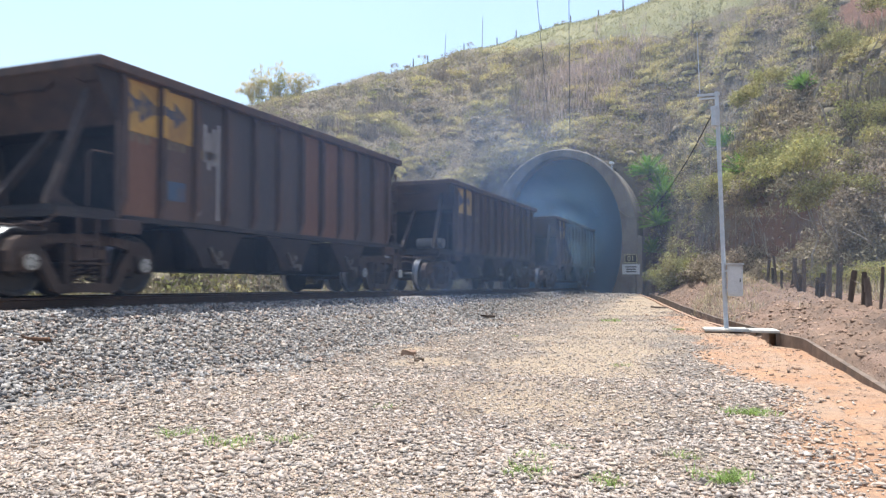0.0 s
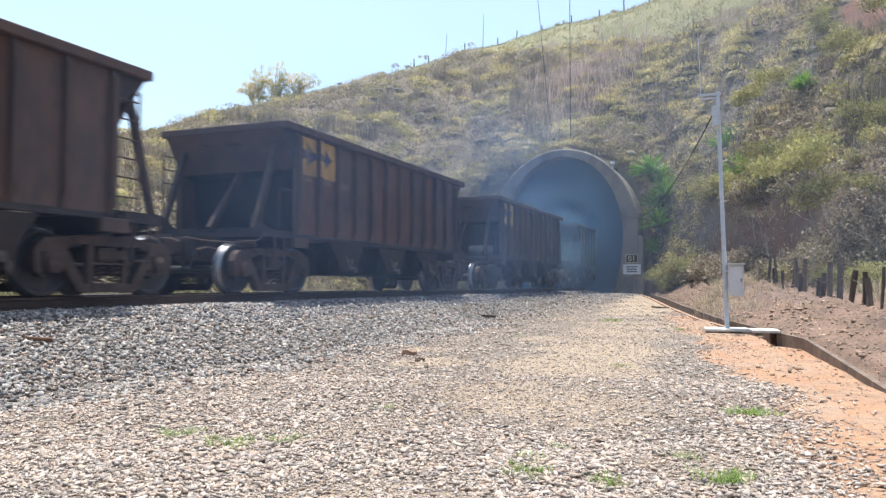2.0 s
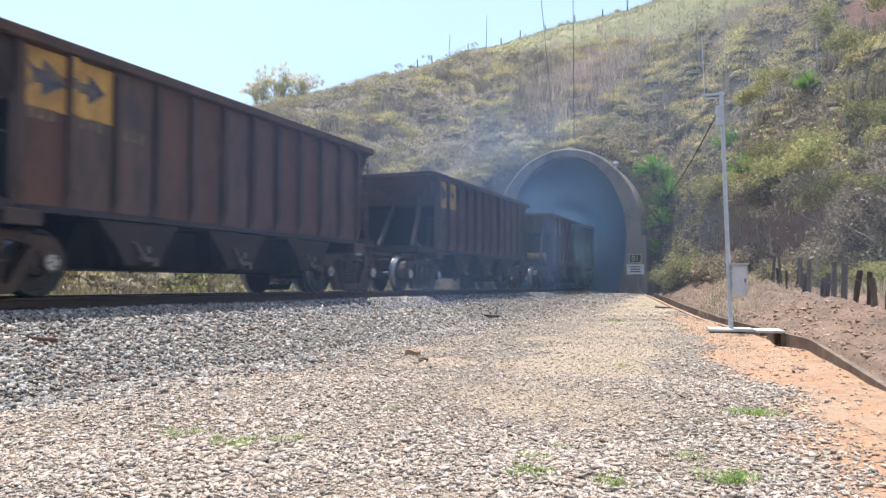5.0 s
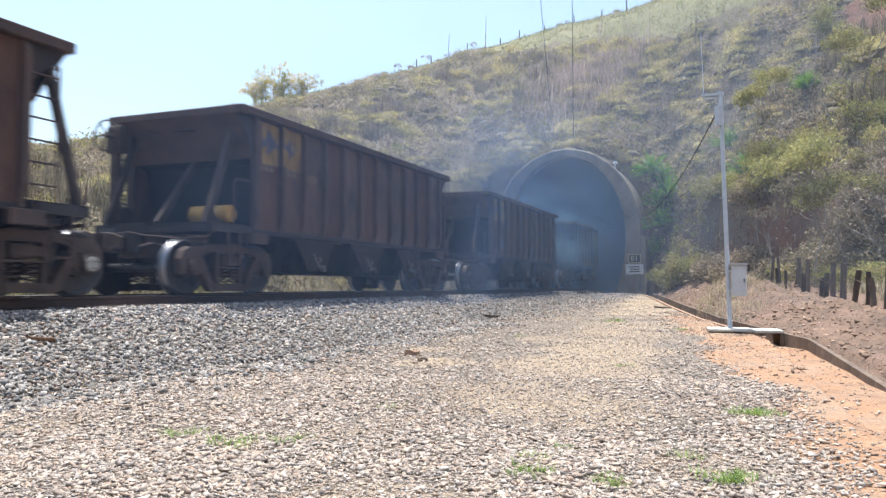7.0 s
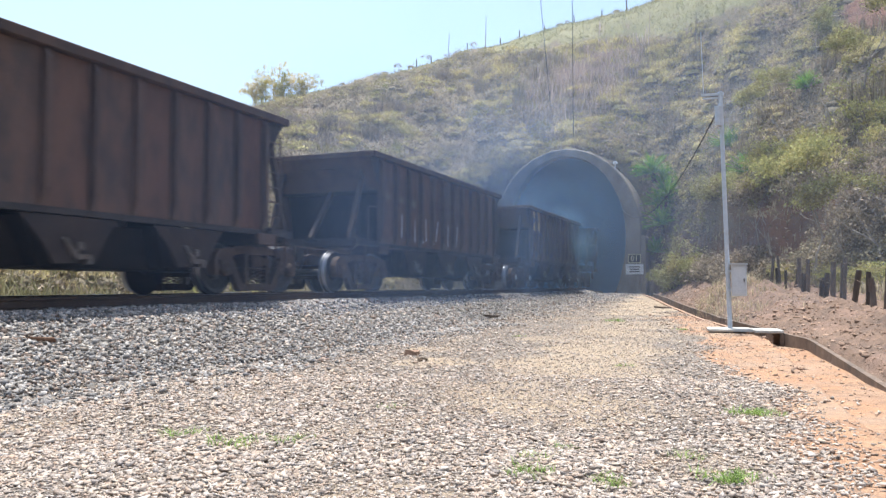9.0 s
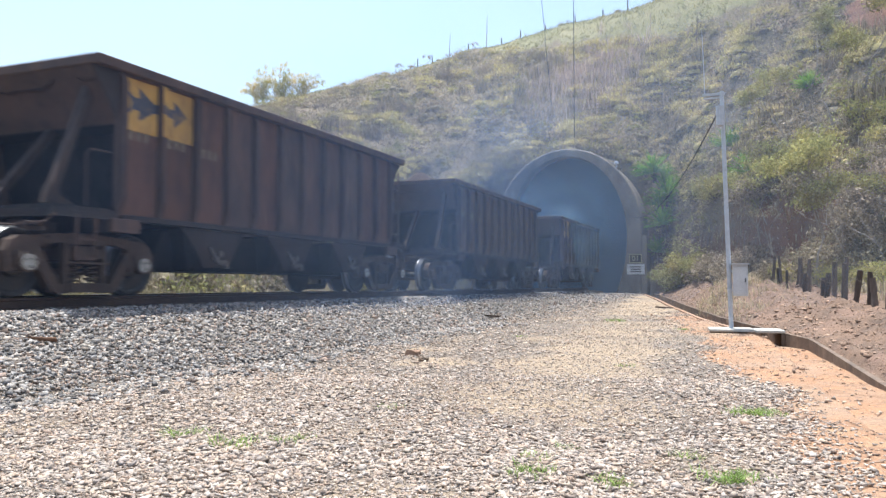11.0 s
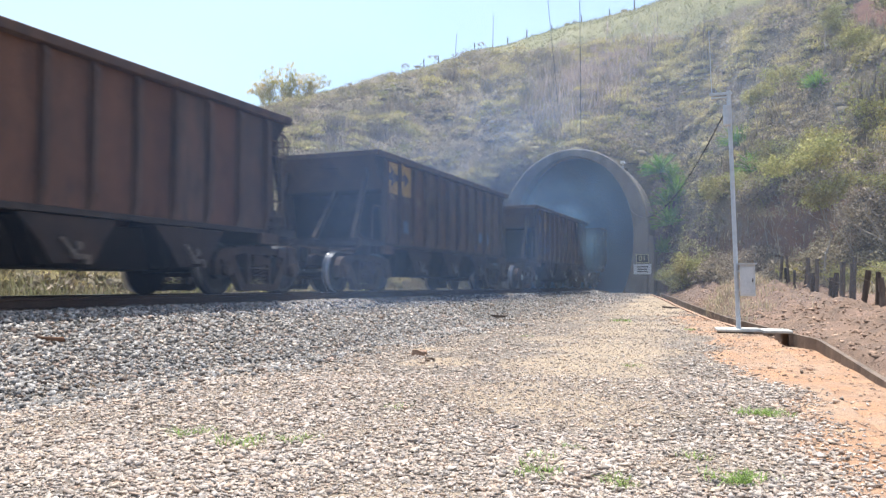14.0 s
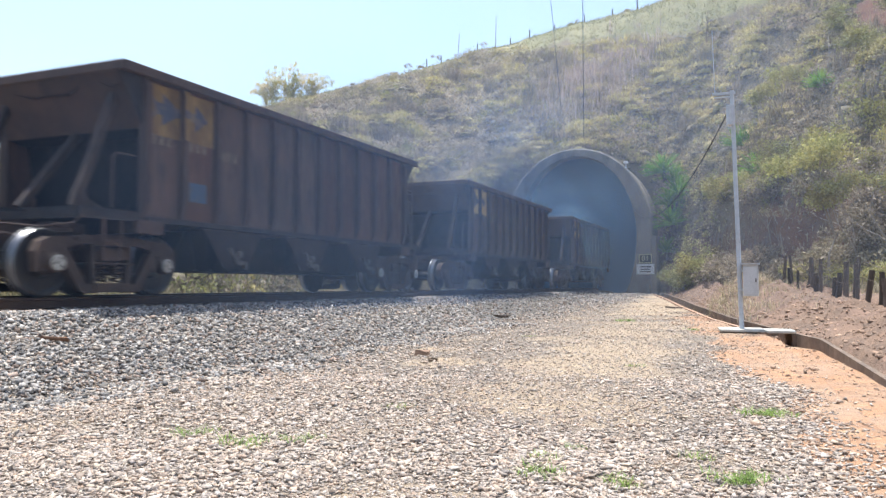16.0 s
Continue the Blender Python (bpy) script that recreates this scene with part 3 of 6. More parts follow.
def build_tunnel():
    root = thing("tunnel_portal", "weathered grey concrete railway tunnel portal with a projecting horseshoe collar", "tunnel portal", kind="structure")
    bm = bmesh.new()
    sweep_arch(bm, horseshoe(*INNER), horseshoe(*OUTER), PORTAL_Y, PORTAL_Y + 4.2, 0.07)
    part("collar", bm, CONCRETE, root, "stained concrete collar")
    bm = bmesh.new()
    sweep_arch(bm, horseshoe(INNER[0] - .012, *INNER[1:]), horseshoe(INNER[0] + .3, INNER[1], INNER[2] + .3, *INNER[3:]), PORTAL_Y + 4.2, PORTAL_Y + 250)
    part("lining", bm, LINING, root, "dark tunnel lining")
    # stepped footings on either side of the mouth
    for side in (-1, 1):
        bm = bmesh.new()
        add_prism(bm, [(side * 4.15, -.6), (side * 4.44, -.6), (side * 4.44, 2.78), (side * 4.36, 2.88), (side * 4.15, 2.88)], "y", PORTAL_Y + .10, PORTAL_Y + 2.2)
        bmesh.ops.translate(bm, vec=(PORTAL_X, 0, 0), verts=list(bm.verts))
        part("footing", bm, CONCRETE, root)
    # white insulator on the collar shoulder
    bm = bmesh.new()
    add_rod(bm, (PORTAL_X + 2.78, PORTAL_Y + .5, 6.6), (PORTAL_X + 2.78, PORTAL_Y + .5, 7.0), .05, n=8)
    add_rod(bm, (PORTAL_X + 2.78, PORTAL_Y + .5, 6.96), (PORTAL_X + 2.78, PORTAL_Y + .5, 7.10), .15, .11, n=12)
    part("insulator", bm, SIGNW, root, "white insulator on the collar")
    # unseen cap added to close the far end of the tube
    bm = bmesh.new()
    add_box(bm, (PORTAL_X, PORTAL_Y + 250.3, 3.2), (8.0, 0.5, 9.6))
    part("end_wall", bm, LINING, root)
    bm = bmesh.new()
    add_box(bm, (PORTAL_X, PORTAL_Y + 126, -0.5), (5.6, 250, 0.36))
    part("invert", bm, LINING, root)
    # number plate of the tunnel and the notice below it
    for name, z, w, h, mat_, border in (("tunnel_number_sign", 1.60, 0.70, 0.50, BLACKP, SIGNY), ("notice_sign", 1.02, 0.95, 0.56, SIGNW, SIGNW)):
        s = thing(name, "small black sign with cream border and numerals on the tunnel jamb" if "number" in name else "white notice board with dark lettering on the tunnel jamb", "sign",
                  pose(PORTAL_X + 3.86, PORTAL_Y - 0.035, z))
        bm = bmesh.new()
        add_box(bm, (0, 0, 0), (w, 0.03, h))
        bevel(bm, 0.006)
        part("plate", bm, mat_, s)
        bm = bmesh.new()
        for sx, sz, lw, lh in ((0, h / 2 - 0.03, w, 0.035), (0, -h / 2 + 0.03, w, 0.035), (w / 2 - 0.03, 0, 0.035, h - 0.09), (-w / 2 + 0.03, 0, 0.035, h - 0.09)):
            add_box(bm, (sx, -0.02, sz), (lw, 0.012, lh))
        part("border", bm, border, s)
        if "number" in name:
            cu = bpy.data.curves.new("numerals", "FONT")
            cu.body, cu.size, cu.align_x, cu.align_y, cu.extrude = "01", 0.40, "CENTER", "CENTER", 0.004
            tmp = new("numerals", cu)
            me = bpy.data.meshes.new_from_object(tmp)
            bpy.data.objects.remove(tmp)
            me.materials.clear()
            me.materials.append(SIGNY)
            part("numerals", me, SIGNY, s, at=pose(0, -0.022, 0, 90, 0, 0))
        else:
            for i, (lw, zz) in enumerate(((0.60, 0.13), (0.52, 0.0), (0.56, -0.13))):
                bm = bmesh.new()
                add_box(bm, (0, -0.018, zz), (lw, 0.008, 0.06))
                part("text_line", bm, BLACKP, s)


build_tunnel()


# ---------------------------------------------------------------- track
def build_track():
    root = thing("railway_track", "single railway track with rusty rails on stone ballast", "railway track", kind="structure")
    for side in (-1, 1):
        bm = bmesh.new()
        x = TRACK_X + side * 0.835
        prof = [(-.07, -.165), (.07, -.165), (.07, -.15), (.01, -.135), (.01, -.045), (.035, -.035), (.035, -.004), (.028, 0), (-.028, 0), (-.035, -.004), (-.035, -.035), (-.01, -.045), (-.01, -.135), (-.07, -.15)]
        add_prism(bm, [(x + p[0], p[1]) for p in prof], "y", -210, PORTAL_Y + 248)
        me = finish(bm, "rail", [RAIL, RAILTOP])
        for p in me.polygons:
            if p.normal.z > 0.8 and p.center.z > -0.01:
                p.material_index = 1
        part("rail", me, RAIL, root)
    bm = bmesh.new()
    add_box(bm, (0, 0, 0), (2.8, 0.24, 0.17))
    bevel(bm, 0.012)
    me = finish(bm, "sleeper", SLEEPER)
    rng = random.Random(4)
    for i in range(76):
        part("sleeper", me, SLEEPER, root, at=pose(TRACK_X + rng.uniform(-.03, .03), 1.0 + i * 0.6, -0.25, 0, 0, rng.uniform(-1, 1)))
    bm = bmesh.new()
    y = -200.0
    while y < PORTAL_Y + 240:
        if not 0.7 < y < 46.4:
            add_box(bm, (TRACK_X, y, -0.25), (2.8, 0.24, 0.17))
        y += 2.4
    tagged(part("distant_sleepers", bm, SLEEPER, root), kind="stuff")


build_track()


# ---------------------------------------------------------------- stones
def rocks(name, xs, ys, sizes, material, seed, label, category, lift=0.3, flat=0.62, chips=False, tilt=None):
    """Angular stones as one joined mesh, lying on the ground."""
    rng = np.random.RandomState(seed)
    n = len(xs)
    cube = np.array([(x, y, z) for x in (-1, 1) for y in (-1, 1) for z in (-1, 1)]) * 0.72
    tri = np.array([(0, 1, 3), (0, 3, 2), (4, 6, 7), (4, 7, 5), (0, 4, 5), (0, 5, 1), (2, 3, 7), (2, 7, 6), (0, 2, 6), (0, 6, 4), (1, 5, 7), (1, 7, 3)])
    v = cube[None] * rng.uniform(0.45, 1.3, (n, 8, 3))
    if chips:
        wedge = np.array([(1, -.1, -.7), (-.6, .85, -.7), (-.5, -.9, -.7), (.9, 0, .7), (-.55, .75, .7), (-.45, -.8, .7)])
        tri = np.array([(2, 1, 0), (3, 4, 5), (0, 1, 4), (0, 4, 3), (1, 2, 5), (1, 5, 4), (2, 0, 3), (2, 3, 5)])
        v = wedge[None] * rng.uniform(0.6, 1.35, (n, 6, 1)) + rng.uniform(-0.28, 0.28, (n, 6, 3))
    v = v * np.stack([rng.uniform(0.75, 1.7, n), rng.uniform(0.55, 1.05, n), rng.uniform(0.5, 1.0, n) * flat], -1)[:, None]
    v = v * (sizes[:, None, None] * 0.5)
    a, t = rng.uniform(0, 6.283, n), rng.normal(0, tilt or (0.52 if chips else 0.6), n)
    ct, st = np.cos(t)[:, None], np.sin(t)[:, None]
    y1, z1 = v[..., 1] * ct - v[..., 2] * st, v[..., 1] * st + v[..., 2] * ct
    ca, sa = np.cos(a)[:, None], np.sin(a)[:, None]
    x2, y2 = v[..., 0] * ca - y1 * sa, v[..., 0] * sa + y1 * ca
    zz = land(xs, ys)[0] + sizes * 0.5 * (rng.uniform(-0.1, lift, n))
    out = np.stack([x2 + xs[:, None], y2 + ys[:, None], z1 + zz[:, None]], -1).reshape(-1, 3)
    faces = (tri[None] + (np.arange(n) * v.shape[1])[:, None, None]).reshape(-1, 3)
    me = bulk(name, out, faces, material)
    return tagged(new(name, me), label, category, kind="stuff")


def build_stones():
    rng = np.random.RandomState(8)
    # loose light gravel of the bench, thinning with distance and where wheels have worn it
    for n, d0, d1, power, size, spread, grow in ((108000, 3.3, 9.5, 1.2, 0.0255, 0.42, 0.03), (66000, 9.0, 34.0, 1.5, 0.043, 0.35, 0.018)):
        d = d0 + (d1 - d0) * rng.uniform(0, 1, n) ** power
        b = np.radians(rng.uniform(-9.5, 54, n))
        x, y = -d * np.sin(b), d * np.cos(b)
        keep = (x + 0.25 * wobble(x, y, 3, 17) + 0.2 * wobble(x, y, 0.9, 18) > np.interp(y, *SHOULDER) + rng.uniform(-1.3, 0.4, n)) & (x < 1.4) & (y < 34)
        worn = wear(x, y)
        right = smooth01((x - ditch_x(y) + np.interp(y, [5, 8, 11, 18, 24], [1.3, 1.35, 1.75, 1.8, 0.8]) + 0.25 * wobble(x, y, 2.5, 21)) / 0.65)
        keep &= rng.uniform(0, 1, n) > np.clip(worn, 0, 0.84) * 0.60
        keep &= rng.uniform(0, 1, n) > right * 0.985
        x, y, d = x[keep], y[keep], d[keep]
        s = np.clip(rng.lognormal(math.log(size), spread, len(x)), 0.010, 0.065) * (1 + grow * np.clip(d - d0, 0, 30)) * (1 - 0.35 * np.clip(worn[keep], 0, 1))
        rocks("gravel", x, y, s, STONE, 9 + int(d0), "loose tan and grey crushed stone spread over the ground", "gravel", lift=0.6, flat=0.50, chips=True, tilt=0.58)
    # fine grit over the worn lane
    n = 60000
    y = 4.5 + 18 * rng.uniform(0, 1, n) ** 1.2
    x = rng.uniform(-6.2, 0.6, n)
    keep = (rng.uniform(0, 1, n) < 0.12 + .45 * wear(x, y)) & (x > -1.1 * y - .4) & (x < ditch_x(y) - .7)
    x, y = x[keep], y[keep]
    rocks("grit", x, y, rng.uniform(.008, .016, len(x)) * (1 + .05 * y), STONE, 15, "fine tan grit over the worn lane", "grit", lift=.5, flat=.6, chips=True)
    # grey ballast on the shoulder and between the rails
    for n, y0, y1, power, x0, seed in ((50000, 1.5, 43.5, 1.35, TRACK_X - 0.8, 10), (88000, 3.4, 19.0, 1.1, TRACK_X + 1.0, 11)):
        y = y0 + (y1 - y0) * rng.uniform(0, 1, n) ** power
        x = rng.uniform(x0, TRACK_X + 4.6, n)
        keep = (x > -1.35 * y - 1.2) & (rng.uniform(0, 1, n) > smooth01((x - np.interp(y, *SHOULDER) + 0.9 + 0.25 * wobble(x, y, 3, 17) + 0.2 * wobble(x, y, 0.9, 18)) / 2.2))
        keep &= (np.abs(np.abs(x - TRACK_X) - 0.835) > 0.09)
        x, y = x[keep], y[keep]
        s = np.clip(rng.lognormal(math.log(0.042), 0.30, len(x)), 0.022, 0.08) * (1 + 0.01 * y)
        rocks("ballast", x, y, s, BALLAST, seed, "grey crushed stone ballast on the track shoulder", "ballast", lift=1.0, flat=0.85, chips=True, tilt=0.75)


build_stones()


# ---------------------------------------------------------------- ore wagons
PITCH, HALF, TIP_Z = 13.382, 4.915, 3.33
WHEEL_R = 0.46
SIDE_X = 1.40
FRONT, REAR = .52, .70     # overhang of the top edge past the side sheet, leading and trailing


def add_tube(bm, pts, r, n=6, closed=False):
    """One continuous round tube through the points."""
    pts = [Vector(p) for p in pts]
    rings = []
    for i, p in enumerate(pts):
        a = pts[i - 1] if i or closed else p
        b = pts[(i + 1) % len(pts)] if i + 1 < len(pts) or closed else p
        q = (b - a).to_track_quat("Z", "Y").to_matrix()
        rings.append([bm.verts.new(p + q @ Vector((r * math.cos(2 * math.pi * j / n), r * math.sin(2 * math.pi * j / n), 0))) for j in range(n)])
    pairs = list(zip(rings, rings[1:])) + ([(rings[-1], rings[0])] if closed else [])
    for u, v in pairs:
        # start each ring at the nearest corner so that the tube does not twist
        k = min(range(n), key=lambda j: (v[j].co - u[0].co).length)
        for j in range(n):
            bm.faces.new((u[j], u[(j + 1) % n], v[(j + 1 + k) % n], v[(j + k) % n]))
    if not closed:
        bm.faces.new(rings[0])
        bm.faces.new(rings[-1])


def wheel_mesh(cap):
    """Two wheels on their axle, turning about x."""
    bm = bmesh.new()
    add_rod(bm, (-1.02, 0, 0), (1.02, 0, 0), 0.075, n=12)
    prof = [(0.735, 0.10), (0.735, 0.50 - 0.02), (0.75, WHEEL_R + 0.028), (0.775, WHEEL_R + 0.026), (0.79, WHEEL_R), (0.895, WHEEL_R - 0.006), (0.90, WHEEL_R - 0.02), (0.90, WHEEL_R - 0.075), (0.85, WHEEL_R - 0.095), (0.835, 0.20), (0.89, 0.17), (0.90, 0.10)]
    n = 28
    for side in (-1, 1):
        rings = [[bm.verts.new((side * px, pr * math.cos(2 * math.pi * i / n), pr * math.sin(2 * math.pi * i / n))) for i in range(n)] for px, pr in prof]
        for a, b in zip(rings, rings[1:] + rings[:1]):
            for i in range(n):
                bm.faces.new((a[i], a[(i + 1) % n], b[(i + 1) % n], b[i]))
    bmesh.ops.recalc_face_normals(bm, faces=list(bm.faces))
    for side in (-1, 1):
        add_rod(bm, (side * 1.15, 0, 0), (side * 1.18, 0, 0), .105, n=18)
        for i in range(3):
            a = 2 * math.pi * i / 3
            add_rod(bm, (side * 1.17, .062 * math.cos(a), .062 * math.sin(a)), (side * 1.195, .062 * math.cos(a), .062 * math.sin(a)), .021, n=6)
    me = finish(bm, "wheelset", [WHEEL, TREAD, cap], smooth=True)
    for p in me.polygons:
        c = p.center
        if math.hypot(c.y, c.z) > WHEEL_R - 0.03 and abs(p.normal.x) < 0.75:
            p.material_index = 1
        if abs(c.x) > 1.14:
            p.material_index = 2 if abs(c.x) < 1.183 else 0
        p.use_smooth = math.hypot(c.y, c.z) > 0.3
    return me


def side_frame_mesh():
    """Cast bogie frame: top member, sloping legs to the axle boxes, a window for the springs."""
    bm = bmesh.new()
    w = .15
    for s in (-1, 1):
        # jaw over the axle box, its end rounded down
        add_prism(bm, [(s * 1.25, .34), (s * 1.27, .60), (s * 1.20, .74), (s * 1.06, .81), (s * .80, .82), (s * .74, .70), (s * .80, .36), (s * .86, .36), (s * .87, .60), (s * 1.13, .60), (s * 1.15, .34)], "x", -w / 2, w / 2)
        # level top member, and the leg rising from the spring seat to the jaw
        add_prism(bm, [(s * .84, .82), (s * .50, .86), (s * .28, .86), (s * .28, .74), (s * .50, .74), (s * .78, .68)], "x", -w / 2 + .01, w / 2 - .01)
        add_prism(bm, [(s * .84, .52), (s * .56, .08), (s * .46, .05), (s * .26, .05), (s * .26, .17), (s * .44, .18), (s * .72, .62), (s * .80, .66)], "x", -w / 2 + .005, w / 2 - .005)
        add_prism(bm, [(s * .36, .17), (s * .36, .75), (s * .28, .75), (s * .28, .17)], "x", -w / 2 + .015, w / 2 - .015)
        add_rod(bm, (.04, s * 1.0, WHEEL_R), (.165, s * 1.0, WHEEL_R), .135, n=14)
        add_box(bm, (.05, s * 1.0, WHEEL_R + .10), (.16, .30, .10))
        add_rod(bm, (.06, s * .62, .795), (.09, s * .62, .795), .03, n=8)
    add_box(bm, (0, 0, .80), (w, .60, .15))
    add_box(bm, (0, 0, .125), (w + .04, .62, .13))
    add_box(bm, (.02, 0, .60), (w + .03, .46, .13))
    add_bar(bm, (.085, -.40, .47), (.085, .40, .47), .02, .03)
    bmesh.ops.recalc_face_normals(bm, faces=list(bm.faces))
    return finish(bm, "side_frame", BOGIE)


def spring_mesh():
    bm = bmesh.new()
    turns, n = 4, 9
    add_tube(bm, [(.075 * math.cos(2 * math.pi * i / n), .075 * math.sin(2 * math.pi * i / n), .20 + .28 * i / (turns * n)) for i in range(turns * n + 1)], .016, 5)
    return finish(bm, "spring", BOGIE)


def box_mesh(name, material, *boxes, bev=0.008):
    bm = bmesh.new()
    for b in boxes:
        add_box(bm, *b)
    if bev:
        bevel(bm, bev)
    return finish(bm, name, material)


MESH = {}


def wagon_meshes():
    M = MESH
    M["wheelset"], M["wheelset_clean"], M["side_frame"], M["spring"] = wheel_mesh(BOGIE), wheel_mesh(HUB), side_frame_mesh(), spring_mesh()
    M["bolster"] = box_mesh("bolster", BOGIE, ((0, 0, .60), (2.1, .36, .20)), ((0, 0, .74), (.6, .5, .12)))
    M["brake_beam"] = box_mesh("brake_beam", BOGIE, ((0, -.45, .36), (1.7, .08, .10)), ((0, .45, .36), (1.7, .08, .10)))
    pw = (2 * HALF - FRONT - REAR) / 11
    M["pw"] = pw
    M["panel"] = box_mesh("side_panel", RUST, ((0, 0, 2.17), (.014, pw - .008, 2.02)), bev=0)
    M["panel_even"] = box_mesh("side_panel", RUST_EVEN, ((0, 0, 2.17), (.014, pw - .008, 2.02)), bev=0)
    bm = bmesh.new()
    add_prism(bm, [(0, 1.17), (.03, 1.17), (.12, 1.40), (.12, 3.05), (.06, 3.18), (0, 3.18)], "y", -.045, .045)
    M["rib"] = finish(bm, "rib", RIB)
    M["chord"] = box_mesh("top_chord", RIB, ((0, 0, TIP_Z - .07), (.20, 2 * HALF, .14)), bev=.012)
    M["end_chord"] = box_mesh("end_chord", RIB, ((0, 0, TIP_Z - .07), (2 * SIDE_X - .10, .12, .14)), bev=.012)
    M["sill"] = box_mesh("side_sill", RUST_DARK, ((0, 0, 1.125), (.10, 2 * HALF - 1.2, .09)), bev=.01)
    M["centre_sill"] = box_mesh("centre_sill", RUST_DARK, ((0, 0, .86), (.42, 12.3, .34)), bev=.012)
    # upper lip of the end, leaning inward, and the steep sheet recessed below it
    bm = bmesh.new()
    add_prism(bm, [(-HALF + .03, TIP_Z - .14), (-HALF + .50, 2.46), (-HALF + .54, 2.46), (-HALF + .07, TIP_Z - .14)], "x", -SIDE_X + .02, SIDE_X - .02)
    M["end_lip"] = finish(bm, "end_lip", LIP)
    # recessed sheet kept black to paint in the dark void under the lip
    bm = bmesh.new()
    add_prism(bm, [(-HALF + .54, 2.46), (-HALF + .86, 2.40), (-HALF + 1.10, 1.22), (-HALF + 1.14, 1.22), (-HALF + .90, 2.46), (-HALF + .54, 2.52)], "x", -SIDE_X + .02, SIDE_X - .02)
    M["end_sheet"] = finish(bm, "end_sheet", SHADE_BLACK)
    # small corner plate between the tip and the side sheet
    for name, o in (("corner_front", FRONT), ("corner_rear", REAR)):
        bm = bmesh.new()
        add_prism(bm, [(-HALF + .03, TIP_Z - .14), (-HALF + o, TIP_Z - .14), (-HALF + o, 2.46 + .3 * (o > .6)), (-HALF + .50, 2.46 + .3 * (o > .6))], "x", -.008, .008)
        M[name] = finish(bm, "corner_plate", RUST_DARK)
    bm = bmesh.new()
    add_box(bm, (0, -HALF + .06, 1.22), (2.5, .94, .05))
    add_box(bm, (0, -HALF - .44, 1.16), (2.62, .09, .15))
    add_box(bm, (0, -HALF + .45, 1.04), (2.84, .16, .26))
    add_box(bm, (0, -HALF - .72, 1.10), (.56, .56, .22))
    for s in (-1, 1):
        add_bar(bm, (s * 1.28, -HALF - .44, 1.14), (s * 1.4, -HALF + .45, 1.14), .09, .13)
        add_bar(bm, (s * .28, -HALF - .98, 1.08), (s * 1.2, -HALF - .46, 1.12), .06, .10)
    M["platform"] = finish(bm, "end_platform", RUST_DARK)
    bm = bmesh.new()
    add_box(bm, (0, -HALF - .45, .84), (.60, .95, .44))
    add_rod(bm, (-.75, -HALF - .05, .78), (.75, -HALF - .05, .78), .13, n=12)
    add_bar(bm, (-1.2, -HALF - .5, .98), (1.2, -HALF - .5, .90), .05, .05)
    add_rod(bm, (.9, -HALF - .6, 1.0), (1.25, -HALF - .62, .95), .02, n=6)
    add_box(bm, (.62, -HALF - .2, .92), (.36, .5, .22))
    M["draft_gear"] = finish(bm, "draft_gear", BOGIE)
    bm = bmesh.new()
    add_bar(bm, (0, -HALF + .30, 3.05), (0, -HALF - .40, 1.25), .12, .10, (1, 0, 0))
    add_prism(bm, [(-HALF - .48, 1.246), (-HALF + .05, 1.246), (-HALF - .22, 1.36), (-HALF - .28, 1.50), (-HALF - .40, 1.50)], "x", -.05, .05)
    M["strut"] = finish(bm, "end_strut", STRUT)
    bm = bmesh.new()
    add_bar(bm, (0, -HALF + .10, 3.18), (0, -HALF - .46, 1.24), .11, .09, (1, 0, 0))
    M["strut_rear"] = finish(bm, "end_strut", STRUT)
    bm = bmesh.new()
    add_bar(bm, (0, -HALF + .55, 2.45), (0, -HALF - .44, 1.24), .12, .09, (1, 0, 0))
    M["low_strut"] = finish(bm, "low_strut", STRUT)
    for tag, o in (("front", FRONT), ("rear", REAR)):
        bm = bmesh.new()
        add_bar(bm, (0, -HALF + o - .02, 1.12), (0, -HALF + o - .02, 2.75), .08, .06)
        M["post_" + tag] = finish(bm, "corner_post", RIB)
        bm = bmesh.new()
        for yy in (-HALF + o - .10, -HALF + o - .52):
            add_rod(bm, (0, yy, 1.24), (0, yy, 2.98 if yy > -HALF + .1 else 2.9), .020, n=6)
        M["ladder_" + tag] = finish(bm, "ladder", RIB)
        bm = bmesh.new()
        add_rod(bm, (0, -HALF + o - .10, 0), (0, -HALF + o - .52, 0), .013, n=6)
        M["rung_" + tag] = finish(bm, "rung", RIB)
    bm = bmesh.new()
    add_prism(bm, [(-HALF - 1.75, .76), (-HALF - 1.55, .70), (-HALF - 1.2, .76), (-HALF - .9, .74), (-HALF - .9, .98), (-HALF - 1.2, .96), (-HALF - 1.55, 1.02), (-HALF - 1.75, .96)], "x", -.11, .11)
    bevel(bm, .02)
    add_box(bm, (.12, -HALF - 1.68, .87), (.16, .2, .24))
    M["coupler"] = finish(bm, "coupler", BOGIE)
    bm = bmesh.new()
    add_tube(bm, [(0.35, -HALF - 1.15 - .5 * i / 8, .78 - .33 * math.sin(math.pi * i / 8)) for i in range(9)], .022)
    M["hose"] = finish(bm, "air_hose", BLACKP)
    bm = bmesh.new()
    add_tube(bm, [(1.34, -HALF - .46, 1.10), (1.32, -HALF - .62, .98), (.9, -HALF - .78, .94), (.4, -HALF - 1.12, .99), (.2, -HALF - 1.3, 1.04)], .016)
    M["lever"] = finish(bm, "uncoupling_lever", RIB)
    bm = bmesh.new()
    add_tube(bm, [(.55, -HALF + .5, .80), (.55, -HALF - .7, .80), (.45, -HALF - .95, .86), (.36, -HALF - 1.15, .80)], .026)
    M["pipe"] = finish(bm, "brake_pipe", RIB)
